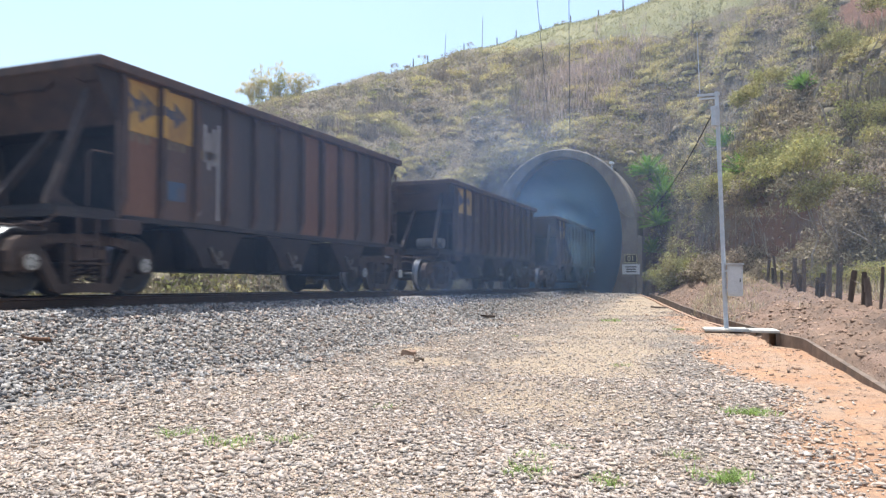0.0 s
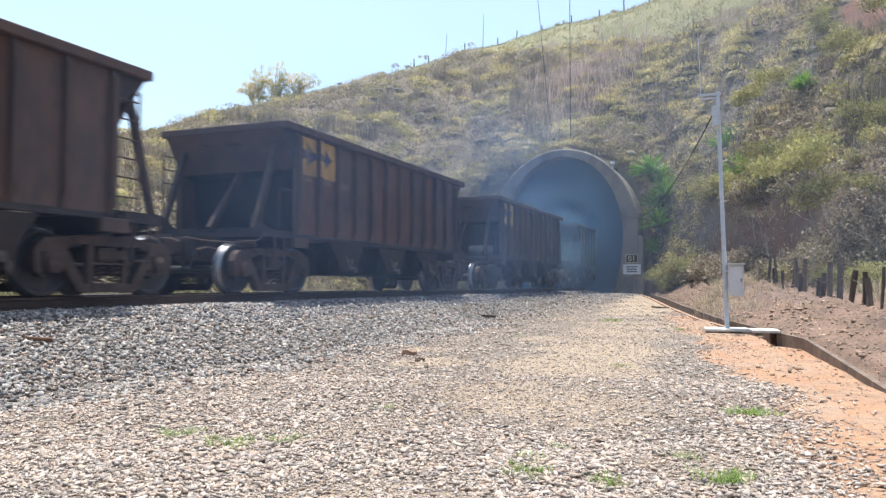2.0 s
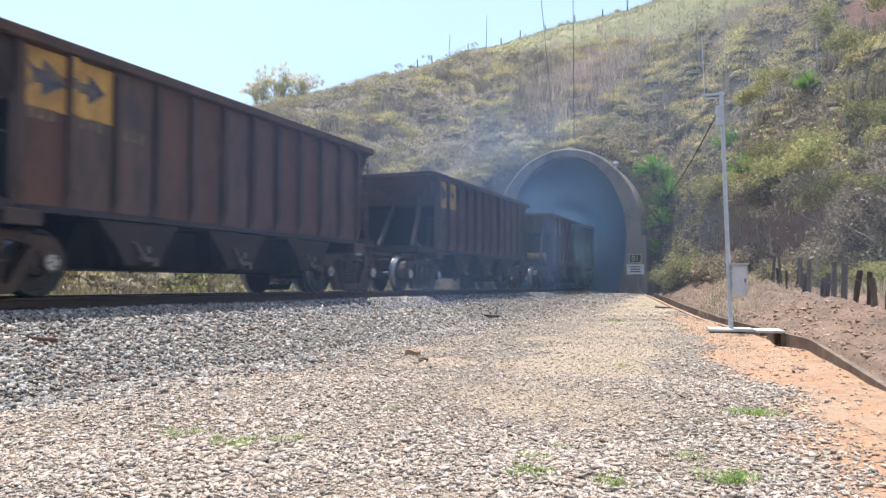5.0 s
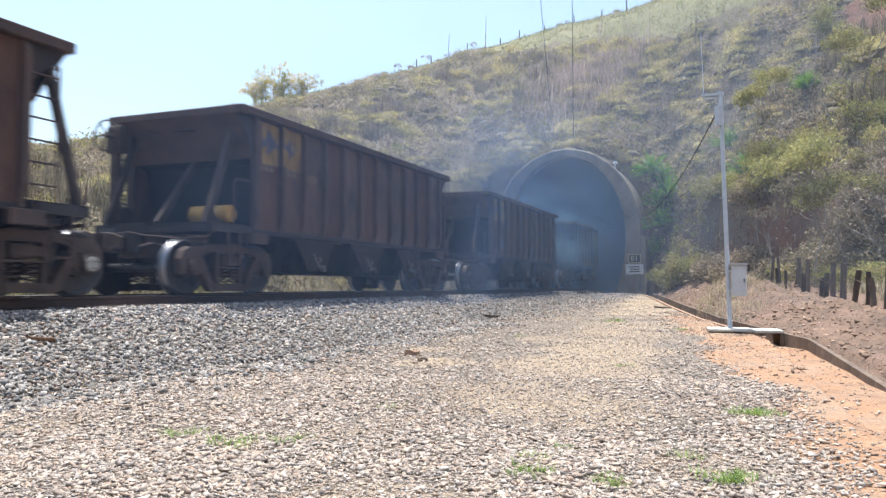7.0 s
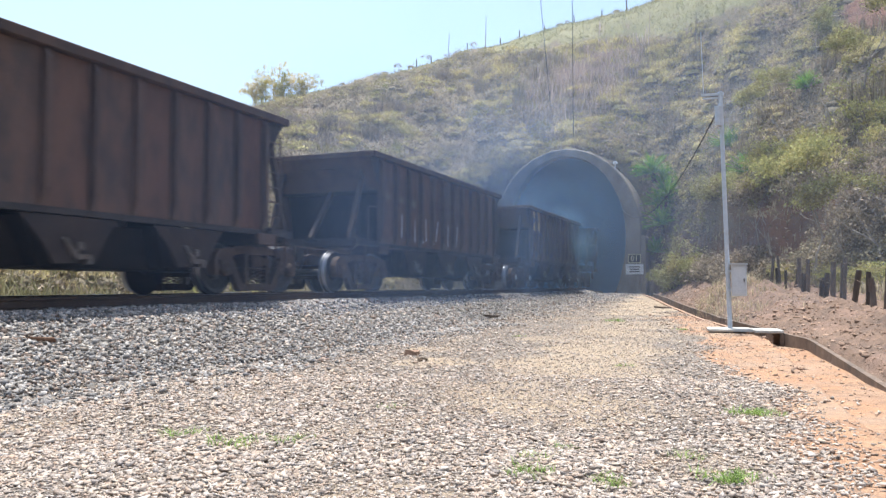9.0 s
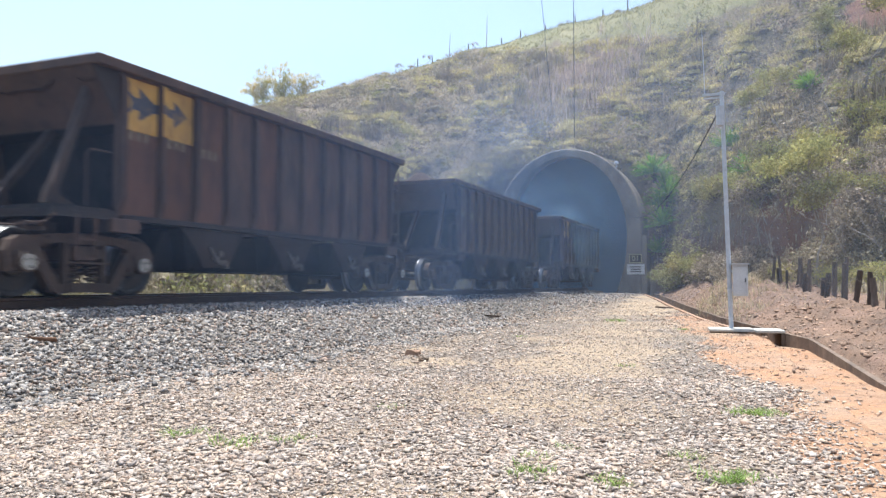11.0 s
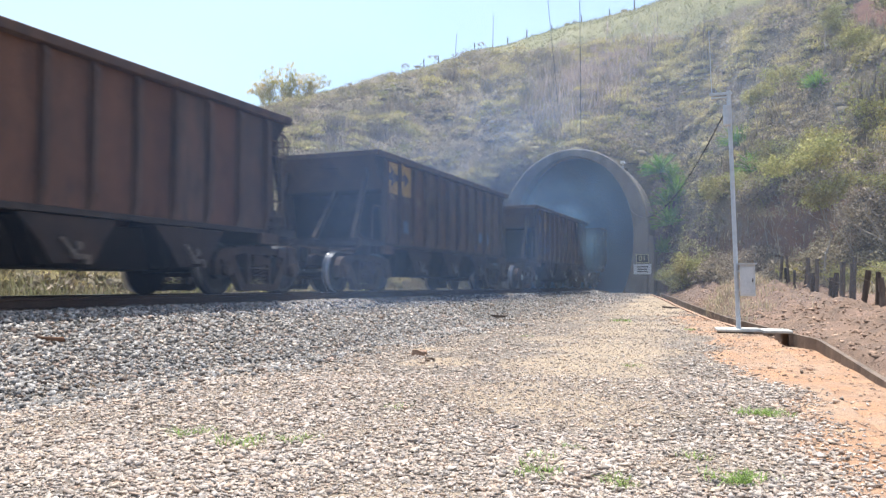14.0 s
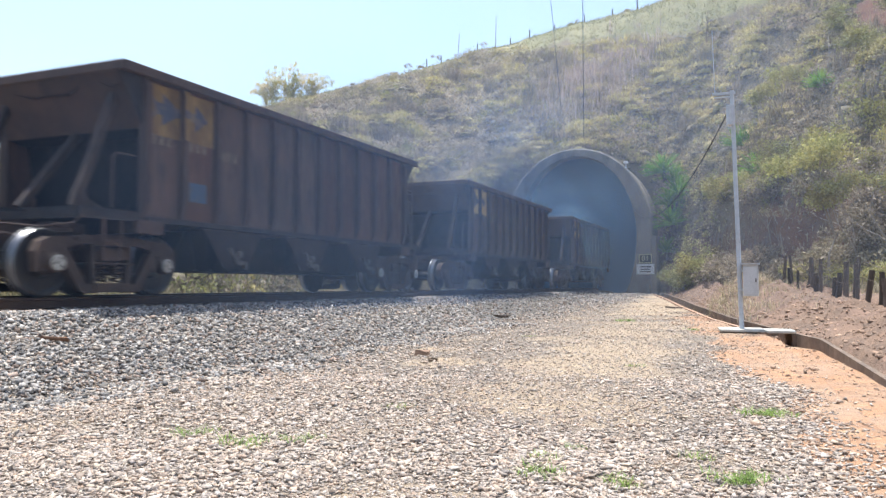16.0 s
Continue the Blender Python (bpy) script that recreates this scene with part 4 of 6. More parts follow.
    bm = bmesh.new()
    add_tube(bm, [(1.38, -HALF - .02, 1.24), (1.38, -HALF - .02, 1.95), (1.38, -HALF + .06, 2.02), (1.38, -HALF + .40, 2.02)], .014)
    M["grab"] = finish(bm, "grab_rail", RIB)
    # discharge hopper, one bay; its black paints in the shade under the wagon
    bm = bmesh.new()
    top, bot = (1.40, .72, 1.06), (1.0, .16, .42)
    lo = [bm.verts.new((sx * bot[0], sy * bot[1], bot[2])) for sx, sy in ((-1, -1), (1, -1), (1, 1), (-1, 1))]
    hi = [bm.verts.new((sx * top[0], sy * top[1], top[2])) for sx, sy in ((-1, -1), (1, -1), (1, 1), (-1, 1))]
    bm.faces.new(lo)
    bm.faces.new(hi)
    for i in range(4):
        bm.faces.new((lo[i], lo[(i + 1) % 4], hi[(i + 1) % 4], hi[i]))
    bmesh.ops.recalc_face_normals(bm, faces=list(bm.faces))
    bevel(bm, .02)
    for s in (-1, 1):
        add_bar(bm, (s * .97, 0, .40), (s * 1.36, 0, 1.0), .09, .05)
    M["hopper"] = finish(bm, "discharge_hopper", SHADE_BLACK)
    bm = bmesh.new()
    add_rod(bm, (1.30, .02, .58), (1.47, .02, .58), .055, n=10)
    add_box(bm, (1.455, .13, .54), (.06, .24, .07))
    add_box(bm, (1.47, .23, .50), (.07, .08, .12))
    add_bar(bm, (1.45, -.02, .62), (1.45, -.16, .78), .05, .05)
    add_rod(bm, (1.44, .10, .68), (1.48, .10, .68), .06, n=8)
    M["gate"] = finish(bm, "gate_latch", LATCH)
    # black trough behind the flaps: the shaded void painted in
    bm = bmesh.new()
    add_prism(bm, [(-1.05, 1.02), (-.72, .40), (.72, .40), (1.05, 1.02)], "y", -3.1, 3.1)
    M["trough"] = finish(bm, "hopper_trough", SHADE_BLACK)
    bm = bmesh.new()
    for yy in (-.16, .16):
        add_box(bm, (0, yy, .80), (.035, .035, .62))
    for zz in (.52, .78):
        add_box(bm, (0, 0, zz), (.035, .32, .03))
    M["step"] = finish(bm, "step_iron", RIB)
    bm = bmesh.new()
    add_prism(bm, [(-.80, 1.06), (.80, 1.06), (.58, .78), (.40, .46), (-.28, .44), (-.44, .70)], "x", -.012, .012)
    M["flap"] = finish(bm, "hopper_flap", FLAP)
    M["pad"] = box_mesh("jacking_pad", RIB, ((0, 0, 1.0), (.10, .52, .20)), bev=.012)
    # load of ore, heaped along the middle
    nx, ny = 12, 40
    xs, ys = np.linspace(-SIDE_X + .02, SIDE_X - .02, nx), np.linspace(-HALF + .1, HALF - .1, ny)
    gx, gy = np.meshgrid(xs, ys, indexing="ij")
    for name, crown in (("load", .06), ("load_high", .42)):
        gz = 2.98 + .12 * wobble(gx, gy, 1.2, 3) + (.25 + crown) * np.clip(1 - (gx / 1.3) ** 2, 0, 1) * np.clip((HALF - np.abs(gy)) / 1.2, 0, 1)
        gz = np.minimum(gz, 3.25)
        if crown > .1:
            gz = gz + .50 * np.exp(-((gx + .1) ** 2 + (gy + HALF - 1.1) ** 2) / .26)
        idx = np.arange(nx * ny).reshape(nx, ny)
        f = np.stack([idx[:-1, :-1], idx[1:, :-1], idx[1:, 1:], idx[:-1, 1:]], -1).reshape(-1, 4)
        M[name] = bulk("ore_load", np.stack([gx, gy, gz], -1).reshape(-1, 3), f, ORE, smooth=True)
    # brake wheel and its column
    bm = bmesh.new()
    n = 20
    add_tube(bm, [(.28 * math.cos(2 * math.pi * i / n), 0, .28 * math.sin(2 * math.pi * i / n)) for i in range(n)], .017, 6, True)
    for i in range(3):
        a = math.pi * i / 3
        add_rod(bm, (-.28 * math.cos(a), 0, -.28 * math.sin(a)), (.28 * math.cos(a), 0, .28 * math.sin(a)), .012, n=5)
    add_rod(bm, (0, -.03, 0), (0, .22, 0), .03, n=8)
    M["brake_wheel"] = finish(bm, "brake_wheel", STRUT)
    bm = bmesh.new()
    add_box(bm, (0, 0, 2.1), (.14, .12, 1.75))
    add_box(bm, (0, .02, 2.84), (.30, .22, .46))
    add_rod(bm, (-.14, .02, 3.02), (.14, .02, 3.02), .12, n=12)
    for i in range(14):
        add_box(bm, (.10, .09, 2.5 - .075 * i), (.05, .014, .05) if i % 2 else (.014, .05, .05))
    add_rod(bm, (-.2, .10, 1.50), (.2, .10, 1.50), .11, n=12)
    add_box(bm, (.05, .05, 1.40), (.34, .26, .20))
    M["brake_column"] = finish(bm, "brake_column", STRUT)
    bm = bmesh.new()
    add_rod(bm, (-.42, 0, 0), (.42, 0, 0), .16, n=20)
    bevel(bm, .02)
    M["air_tank_grey"] = finish(bm.copy(), "air_tank", TANKGREY)
    M["air_tank"] = finish(bm, "air_tank", YELLOW)
    # painted field of the flank, cut round the rib in the middle, with the double arrow shape
    M["field"] = box_mesh("yellow_field", YELLOW, ((0, 0, 0), (.004, pw - .006, .76)), bev=0)
    M["field_dull"] = box_mesh("yellow_field", YELLOW_DULL, ((0, 0, 0), (.004, pw - .006, .76)), bev=0)
    M["field_rib_dull"] = box_mesh("yellow_rib_face", YELLOW_DULL, ((0, 0, 0), (.004, .088, .76)), bev=0)
    M["field_rib"] = box_mesh("yellow_rib_face", YELLOW, ((0, 0, 0), (.004, .088, .76)), bev=0)
    bm = bmesh.new()
    add_prism(bm, [(-.34, -.20), (-.20, -.09), (-.10, -.09), (-.10, -.25), (.20, -.07), (.325, -.07), (.325, .07), (.20, .07), (-.10, .25), (-.10, .09), (-.20, .09), (-.34, .20), (-.24, 0)], "x", 0, .004)
    M["arrow"] = finish(bm, "arrow_mark", ARROW)
    bm = bmesh.new()
    add_prism(bm, [(-.325, -.07), (-.02, -.07), (-.02, -.21), (.28, 0), (-.02, .21), (-.02, .07), (-.325, .07)], "x", 0, .004)
    M["arrow_tip"] = finish(bm, "arrow_tip", ARROW)
    M["arrow_rib"] = box_mesh("arrow_middle", ARROW, ((0, 0, 0), (.004, .088, .14)), bev=0)
    M["stencil"] = box_mesh("stencil_mark", PALE, ((0, 0, 0), (.004, .085, .15)), bev=0)
    M["chalk"] = box_mesh("chalk_stroke", WHITEP, ((0, 0, 0), (.004, .07, .62)), bev=0)
    M["chalk_long"] = box_mesh("chalk_stroke", WHITEP, ((0, 0, 0), (.004, .075, 1.62)), bev=0)
    M["chalk_thin"] = box_mesh("chalk_stroke", WHITEP, ((0, 0, 0), (.004, .055, .60)), bev=0)
    M["chalk_low"] = box_mesh("chalk_stroke", WHITEP, ((0, 0, 0), (.004, .22, .16)), bev=0)
    M["blue_patch"] = box_mesh("blue_patch", BLUE, ((0, 0, 0), (.004, .40, .30)), bev=0)


wagon_meshes()
BOGIES = (-4.60, 4.60)
WHEELSETS = []


def build_wagon(k):
    """Ore hopper number k from the head of the shot; its leading end points down the line (-y)."""
    M, pw = MESH, MESH["pw"]
    rng = random.Random(100 + k)
    brake_front = k in (1, 3, 6, 10)
    brake_rear = k in (0, 2, 11, 12)
    heap = k == 10
    words = "rust-brown ribbed steel ore wagon"
    if k not in (8, 10):
        words += " with faded yellow panel"
    if heap:
        words += " heaped with dark ore"
    root = thing("ore_wagon", words + " on rails", "railway wagon", group="ore wagons of the train")
    for side in (-1, 1):
        for i in range(11):
            part("side_panel", M["panel" if k == 0 else "panel_even"], RUST, root, at=pose(side * SIDE_X, -HALF + FRONT + pw * (i + .5), 0))
        for i in range(12):
            part("rib", M["rib"], RIB, root, at=pose(side * (SIDE_X + .007), -HALF + FRONT + pw * i, 0, 0, 0, 0 if side > 0 else 180))
        part("top_chord", M["chord"], RIB, root, at=pose(side * (SIDE_X + .03), 0, 0))
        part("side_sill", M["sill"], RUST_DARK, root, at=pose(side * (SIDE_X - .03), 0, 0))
        for end in (0, 180):
            part("corner_plate", M["corner_front" if end == 0 else "corner_rear"], RUST, root, at=pose(side * SIDE_X, 0, 0, 0, 0, end))
            part("jacking_pad", M["pad"], RIB, root, at=pose(side * 1.44, (-1 if end == 0 else 1) * (HALF - .62), 0))
    for end in (0, 180):
        m = pose(0, 0, 0, 0, 0, end)
        sgn = -1 if end == 0 else 1
        part("end_chord", M["end_chord"], RIB, root, at=pose(0, sgn * (HALF - .06), 0))
        part("end_lip", M["end_lip"], RUST, root, at=m)
        part("end_sheet", M["end_sheet"], SHADE_BLACK, root, at=m)
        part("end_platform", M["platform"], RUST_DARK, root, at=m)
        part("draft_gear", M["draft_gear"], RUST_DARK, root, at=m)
        for x in (-1.1, 1.1):
            part("end_strut", M["strut" if end == 0 else "strut_rear"], RIB, root, at=m @ pose(x, 0, 0))
        part("low_strut", M["low_strut"], RUST, root, at=m @ pose(.08, 0, 0))
        tag = "front" if end == 0 else "rear"
        for x in (-1.40, 1.40):
            part("corner_post", M["post_" + tag], RIB, root, at=m @ pose(x, 0, 0))
        lad = part("ladder", M["ladder_" + tag], RIB, root, at=m @ pose(-1.44, 0, 0))
        for j in range(6):
            part("rung", M["rung_" + tag], RIB, lad, at=pose(0, 0, 1.42 + .28 * j))
        part("coupler", M["coupler"], BOGIE, root, at=m)
        part("air_hose", M["hose"], BLACKP, root, at=m)
        part("uncoupling_lever", M["lever"], RIB, root, at=m)
        part("brake_pipe", M["pipe"], RIB, root, at=m)
        part("grab_rail", M["grab"], RIB, root, at=m)
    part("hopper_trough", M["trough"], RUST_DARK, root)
    for side in (-1, 1):
        for sgn in (-1, 1):
            part("step_iron", M["step"], RIB, root, at=pose(side * 1.36, sgn * (HALF - .02), 0))
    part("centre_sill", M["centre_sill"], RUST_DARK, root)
    for y in (-2.3, 0.0, 2.3):
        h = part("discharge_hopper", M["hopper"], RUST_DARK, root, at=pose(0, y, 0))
        part("gate_latch", M["gate"], BOGIE, h, "brown latch toned lighter for sunlight")
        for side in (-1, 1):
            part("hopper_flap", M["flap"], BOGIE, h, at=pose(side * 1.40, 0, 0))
    part("ore_load", M["load_high" if heap else "load"], ORE, root, "dark brown iron ore")
    if brake_front or brake_rear:
        m = pose(-1.22, -HALF - .10, 0) if brake_front else pose(.80, HALF + .30, 0, 0, 0, 180)
        c = part("brake_column", M["brake_column"], RIB, root, at=m)
        part("brake_wheel", M["brake_wheel"], RIB, c, at=pose(0, -.26, 2.90))
    if k in (1, 3, 4, 6):
        part("air_tank", M["air_tank" if k == 6 else "air_tank_grey"], YELLOW, root, "dusty yellow air tank" if k == 6 else "dusty grey air tank", at=pose(.78, -HALF + .15, 1.42))
    for y in BOGIES:
        bogie = part("bogie", M["bolster"], BOGIE, root, at=pose(0, y, 0))
        for side in (-1, 1):
            part("side_frame", M["side_frame"], BOGIE, bogie, at=pose(side * .99, 0, 0, 0, 0, 0 if side > 0 else 180))
            for s in (-.13, .13):
                part("spring", M["spring"], BOGIE, bogie, at=pose(side * .99, s, 0))
        part("brake_beam", M["brake_beam"], BOGIE, bogie)
        for s in (-1.0, 1.0):
            WHEELSETS.append(part("wheelset", M["wheelset_clean" if k in (-1, 0, 4, 5, 9, 13) else "wheelset"], WHEEL, bogie, at=pose(0, s, WHEEL_R)))
    # painted marks on both flanks
    for side in (-1, 1):
        turn = 0 if side > 0 else 180

        def mark(name, mat_, i, z, dy=0.0, out=.010, slant=0.0):
            y = (-HALF + FRONT + pw * (i + .5) + dy) * (1 if side > 0 else -1)
            part(name.split(":")[0], M[name.split(":")[-1]], mat_, root, at=pose(side * (SIDE_X + out), y, z, slant * side, 0, turn))
        if k not in (8, 10):
            for i in (0, 1):
                mark("yellow_field:field" + ("_dull" if k in (6, 7, 13) else ""), YELLOW, i, 2.77)
                mark(("arrow_mark:arrow", "arrow_tip:arrow_tip")[i], BLUE, i, 2.80, (pw / 2 - .325, .325 - pw / 2)[i], .013)
            mark("arrow_middle:arrow_rib", BLUE, .5, 2.80, 0, .133)
            mark("yellow_rib_face:field_rib" + ("_dull" if k in (6, 7, 13) else ""), YELLOW, .5, 2.77, 0, .130)
        for i, z in ((0, 2.33), (1, 2.33), (2, 2.30)):
            for j in range(3):
                mark("stencil_mark:stencil", PALE, i, z, -.17 + .15 * j)
        if k == 0:
            for dy, z in ((-.26, 2.1), (.22, 2.05)):
                mark("chalk_stroke:chalk_long", WHITEP, 2, z, dy)
            for dy, z in ((-.12, 2.5), (-.02, 2.38), (.10, 2.46)):
                mark("chalk_stroke:chalk", WHITEP, 2, z, dy)
        if k == 8:
            for i in range(1, 7):
                for dy in (-.22, .1):
                    mark("chalk_stroke:chalk_thin", WHITEP, i, 1.62 + .05 * rng.uniform(-1, 1), dy + rng.uniform(-.05, .05), .010 if dy < 0 else .014, rng.uniform(-28, 28))
        if k == 12:
            mark("blue_patch", BLUE, 8, 1.66, .1)
            mark("chalk_stroke:chalk_low", WHITEP, 8, 1.70, -.28)
            mark("blue_patch", BLUE, 9, 1.62, -.1)
        if k in (0, 7, 12, 13):
            mark("blue_patch", BLUE, 1, 1.62)
    return root


WAGONS = [(k, build_wagon(k)) for k in range(-1, 17)]


# ---------------------------------------------------------------- pole, cabinet, slab, drain
def build_pole():
    x, y = -0.50, 17.4
    g = height(x, y)
    p = thing("utility_pole", "slim galvanised steel pole with a small crossarm and antenna", "pole", pose(x, y, g - 0.1))
    bm = bmesh.new()
    add_rod(bm, (0, 0, 0), (-0.12, 0, 5.25), 0.048, 0.042, n=14)
    part("mast", bm, GALV, p)
    bm = bmesh.new()
    add_box(bm, (-0.28, 0, 5.20), (0.46, 0.06, 0.05))
    add_box(bm, (-0.28, 0, 5.12), (0.40, 0.05, 0.03))
    part("crossarm", bm, GALV, p)
    bm = bmesh.new()
    add_rod(bm, (-0.46, 0, 5.2), (-0.50, 0, 6.6), 0.008, 0.005, n=6)
    part("antenna", bm, GALV, p)
    bm = bmesh.new()
    add_rod(bm, (-0.16, -0.09, 4.50), (-0.17, -0.09, 4.92), 0.07, n=12)
    part("canister", bm, GALV, p)
    bm = bmesh.new()
    add_box(bm, (0.19, -0.02, 1.20), (0.30, 0.24, 0.66))
    bevel(bm, 0.012)
    add_box(bm, (0.19, -0.03, 1.545), (0.36, 0.32, 0.03))
    cab = part("cabinet", bm, CABINET, p, "light grey metal cabinet")
    bm = bmesh.new()
    add_box(bm, (0.19, -0.145, 1.20), (0.25, 0.012, 0.58))
    bevel(bm, 0.004)
    part("cabinet_door", bm, CABINET, cab)
    bm = bmesh.new()
    add_box(bm, (0.29, -0.158, 1.20), (0.02, 0.02, 0.08))
    part("latch", bm, BLACKP, cab)
    bm = bmesh.new()
    add_box(bm, (0.02, -0.0, 1.40), (0.16, 0.14, 0.04))
    add_box(bm, (0.02, -0.0, 1.00), (0.16, 0.14, 0.04))
    part("bracket", bm, GALV, p)
    # power cable from the pole head to the tunnel jamb
    a, b = Vector((x - 0.13, y, g + 4.85)), Vector((PORTAL_X + 3.20, PORTAL_Y - 0.02, 4.40))
    cu = bpy.data.curves.new("cable", "CURVE")
    cu.dimensions, cu.bevel_depth, cu.bevel_resolution = "3D", 0.014, 1
    sp = cu.splines.new("POLY")
    sp.points.add(24)
    for i in range(25):
        t = i / 24
        q = a.lerp(b, t)
        sp.points[i].co = (q.x, q.y, q.z - 1.3 * 4 * t * (1 - t), 1)
    cu.materials.append(BLACKP)
    tagged(new("power_cable", cu), "thin black power cable slung from the pole to the tunnel", "cable")


def build_drain():
    root = thing("drain_kerb", "curved weathered concrete drain kerb along the foot of the bank", "kerb", kind="structure")
    ys = np.arange(5.0, 43.5, 0.5)
    for i in range(len(ys) - 1):
        ya, yb = ys[i], ys[i + 1] - 0.006
        xa, xb = ditch_x(ya) + 0.28, ditch_x(yb) + 0.28
        g = float(np.interp((ya + yb) / 2, *BENCH))
        ga, gb = (float(np.interp(q, *BENCH)) for q in (ya, yb))
        bm = bmesh.new()
        made = add_prism(bm, [(xa, ya), (xa + .075, ya), (xb + .075, yb), (xb, yb)], "z", 0, 1)
        for v in made:
            v.co.z = (ga if v.co.y < (ya + yb) / 2 else gb) + (float(np.interp(v.co.y, [7, 16], [-.10, .035])) if v.co.z > .5 else -.34)
        part("kerb_stone", bm, KERB, root)
    bm = bmesh.new()
    for i in range(len(ys) - 1):
        ya, yb = ys[i], ys[i + 1]
        if ya < 17.9:
            continue
        xa, xb = ditch_x(ya) - 0.28, ditch_x(yb) - 0.28
        made = add_prism(bm, [(xa, ya), (xa + .10, ya), (xb + .10, yb), (xb, yb)], "z", 0, 1)
        for v in made:
            v.co.z = float(np.interp(ya if v.co.y < (ya + yb) / 2 else yb, *BENCH)) + (.004 if v.co.z > .5 else -.34)
    part("near_lip", bm, EARTHLIP, root)
    g = height(-0.5, 17.4)
    s = thing("drain_slab", "pale concrete slab bridging the drain beside the pole", "slab", pose(0.02, 17.55, g + 0.06, 0, 0, 6))
    for i, (cx, w) in enumerate(((-0.55, 0.88), (0.19, 0.56))):
        bm = bmesh.new()
        add_box(bm, (cx, 0, -0.015 * i), (w, 0.80, 0.06))
        bevel(bm, 0.012)
        part("slab", bm, SLAB, s)
    bm = bmesh.new()
    add_box(bm, (0.08, -0.28, -0.19), (0.10, 0.2, 0.26))
    add_box(bm, (0.44, -0.28, -0.19), (0.08, 0.2, 0.26))
    part("support", bm, KERB, s)


build_pole()
build_drain()


def build_fence():
    rng = random.Random(6)
    a, b = Vector((2.75, 19.8)), Vector((0.55, 29.8))
    n = 17
    for i in range(n):
        t = (i + rng.uniform(-.5, .5)) / (n - 1)
        p = a.lerp(b, t)
        h, r = rng.choice((rng.uniform(.55, .8), rng.uniform(.85, 1.15))), rng.uniform(.04, .085)
        bm = bmesh.new()
        lx, ly = rng.uniform(-.13, .13), rng.uniform(-.1, .1)
        prev = None
        for j in range(4):
            q = (lx * j / 3 + rng.uniform(-.015, .015), ly * j / 3, -.25 + (h + .25) * j / 3)
            if prev:
                add_rod(bm, prev, q, r * rng.uniform(.9, 1.1), r * rng.uniform(.8, 1.0), n=8)
            prev = q
        me = finish(bm, "fence_post", POSTWOOD)
        ob = new("fence_post", me)
        ob.matrix_basis = pose(p.x, p.y, height(p.x, p.y), 0, 0, rng.uniform(0, 360))
        tagged(ob, "rough dark weathered timber fence post on the earth bank", "fence post", group="posts of the bank fence")
    for z in (.55, .95):
        bm = bmesh.new()
        pts = [a.lerp(b, i / 14) for i in range(15)]
        for p, q in zip(pts, pts[1:]):
            add_rod(bm, (p.x, p.y, height(p.x, p.y) + z), (q.x, q.y, height(q.x, q.y) + z), .004, n=4)
        tagged(new("fence_wire", finish(bm, "fence_wire", TWIG)), "thin rusted wire strung between the fence posts", "wire")


build_fence()


# ---------------------------------------------------------------- plants
def hill_points(rng, n, b0, b1, t0, t1, power=1.0):
    """Random plan positions on the hillside between two bearings and two heights up the slope."""
    b = rng.uniform(b0, b1, n)
    t = t0 + (t1 - t0) * rng.uniform(0, 1, n) ** power
    r0, w = np.interp(b, BEARING, FOOT_R), np.interp(b, BEARING, CUT_W)
    r1 = np.interp(b, BEARING, CREST_R)
    r = r0 + 0.25 * w + (r1 + 2 - r0 - 0.25 * w) * t
    x, y = -r * np.sin(np.radians(b)), r * np.cos(np.radians(b))
    dx = np.abs(x - PORTAL_X)
    arch = SPRING_Z + np.sqrt(np.clip((TUNNEL_R + 0.75) ** 2 - dx ** 2, 0, None))
    ok = ~((dx < TUNNEL_R + 0.75) & (y < PORTAL_Y + 4.4) & (land(x, y)[0] < arch))
    ok &= ((x - 5.7) / 1.5) ** 2 + ((y - 41.7) / 1.5) ** 2 > 1
    return x[ok], y[ok], t[ok]


def blades(x, y, z, hgt, rng, per, width, lean, spread, simple=False):
    """Tufts of bent blades; simple ones, for far slopes, are straight."""
    n = len(x) * per
    x, y, z, hgt = (np.repeat(a, per) for a in (x, y, z, hgt))
    a = rng.uniform(0, 6.283, n)
    px, py = x + rng.normal(0, 1, n) * spread * hgt, y + rng.normal(0, 1, n) * spread * hgt
    h = hgt * rng.uniform(0.55, 1.1, n)
    le = lean * rng.uniform(0.2, 1.0, n) * h
    w = width * rng.uniform(0.7, 1.3, n) * h
    ca, sa = np.cos(a), np.sin(a)
    wx, wy = -sa * w / 2, ca * w / 2
    if simple:
        v = np.stack([np.stack([px + ca * le * f + wx * k, py + sa * le * f + wy * k, z + h * g], -1) for f, g, k in ((0, -.06, 1.2), (0, -.06, -1.2), (1, 1, 0))], 1)
        return v.reshape(-1, 3), np.arange(n * 3).reshape(n, 3)
    v = np.empty((n, 5, 3))
    for i, (f, g, s) in enumerate(((0, -0.06, 1), (0, -0.06, -1), (0.35, 0.6, -0.8), (0.35, 0.6, 0.8), (1.0, 1.0, 0))):
        v[:, i] = np.stack([px + ca * le * f + wx * s, py + sa * le * f + wy * s, z + h * g], -1)
    base = (np.arange(n) * 5)[:, None]
    tri = np.concatenate([base + np.array([[0, 1, 2]]), base + np.array([[0, 2, 3]]), base + np.array([[3, 2, 4]])])
    return v.reshape(-1, 3), tri


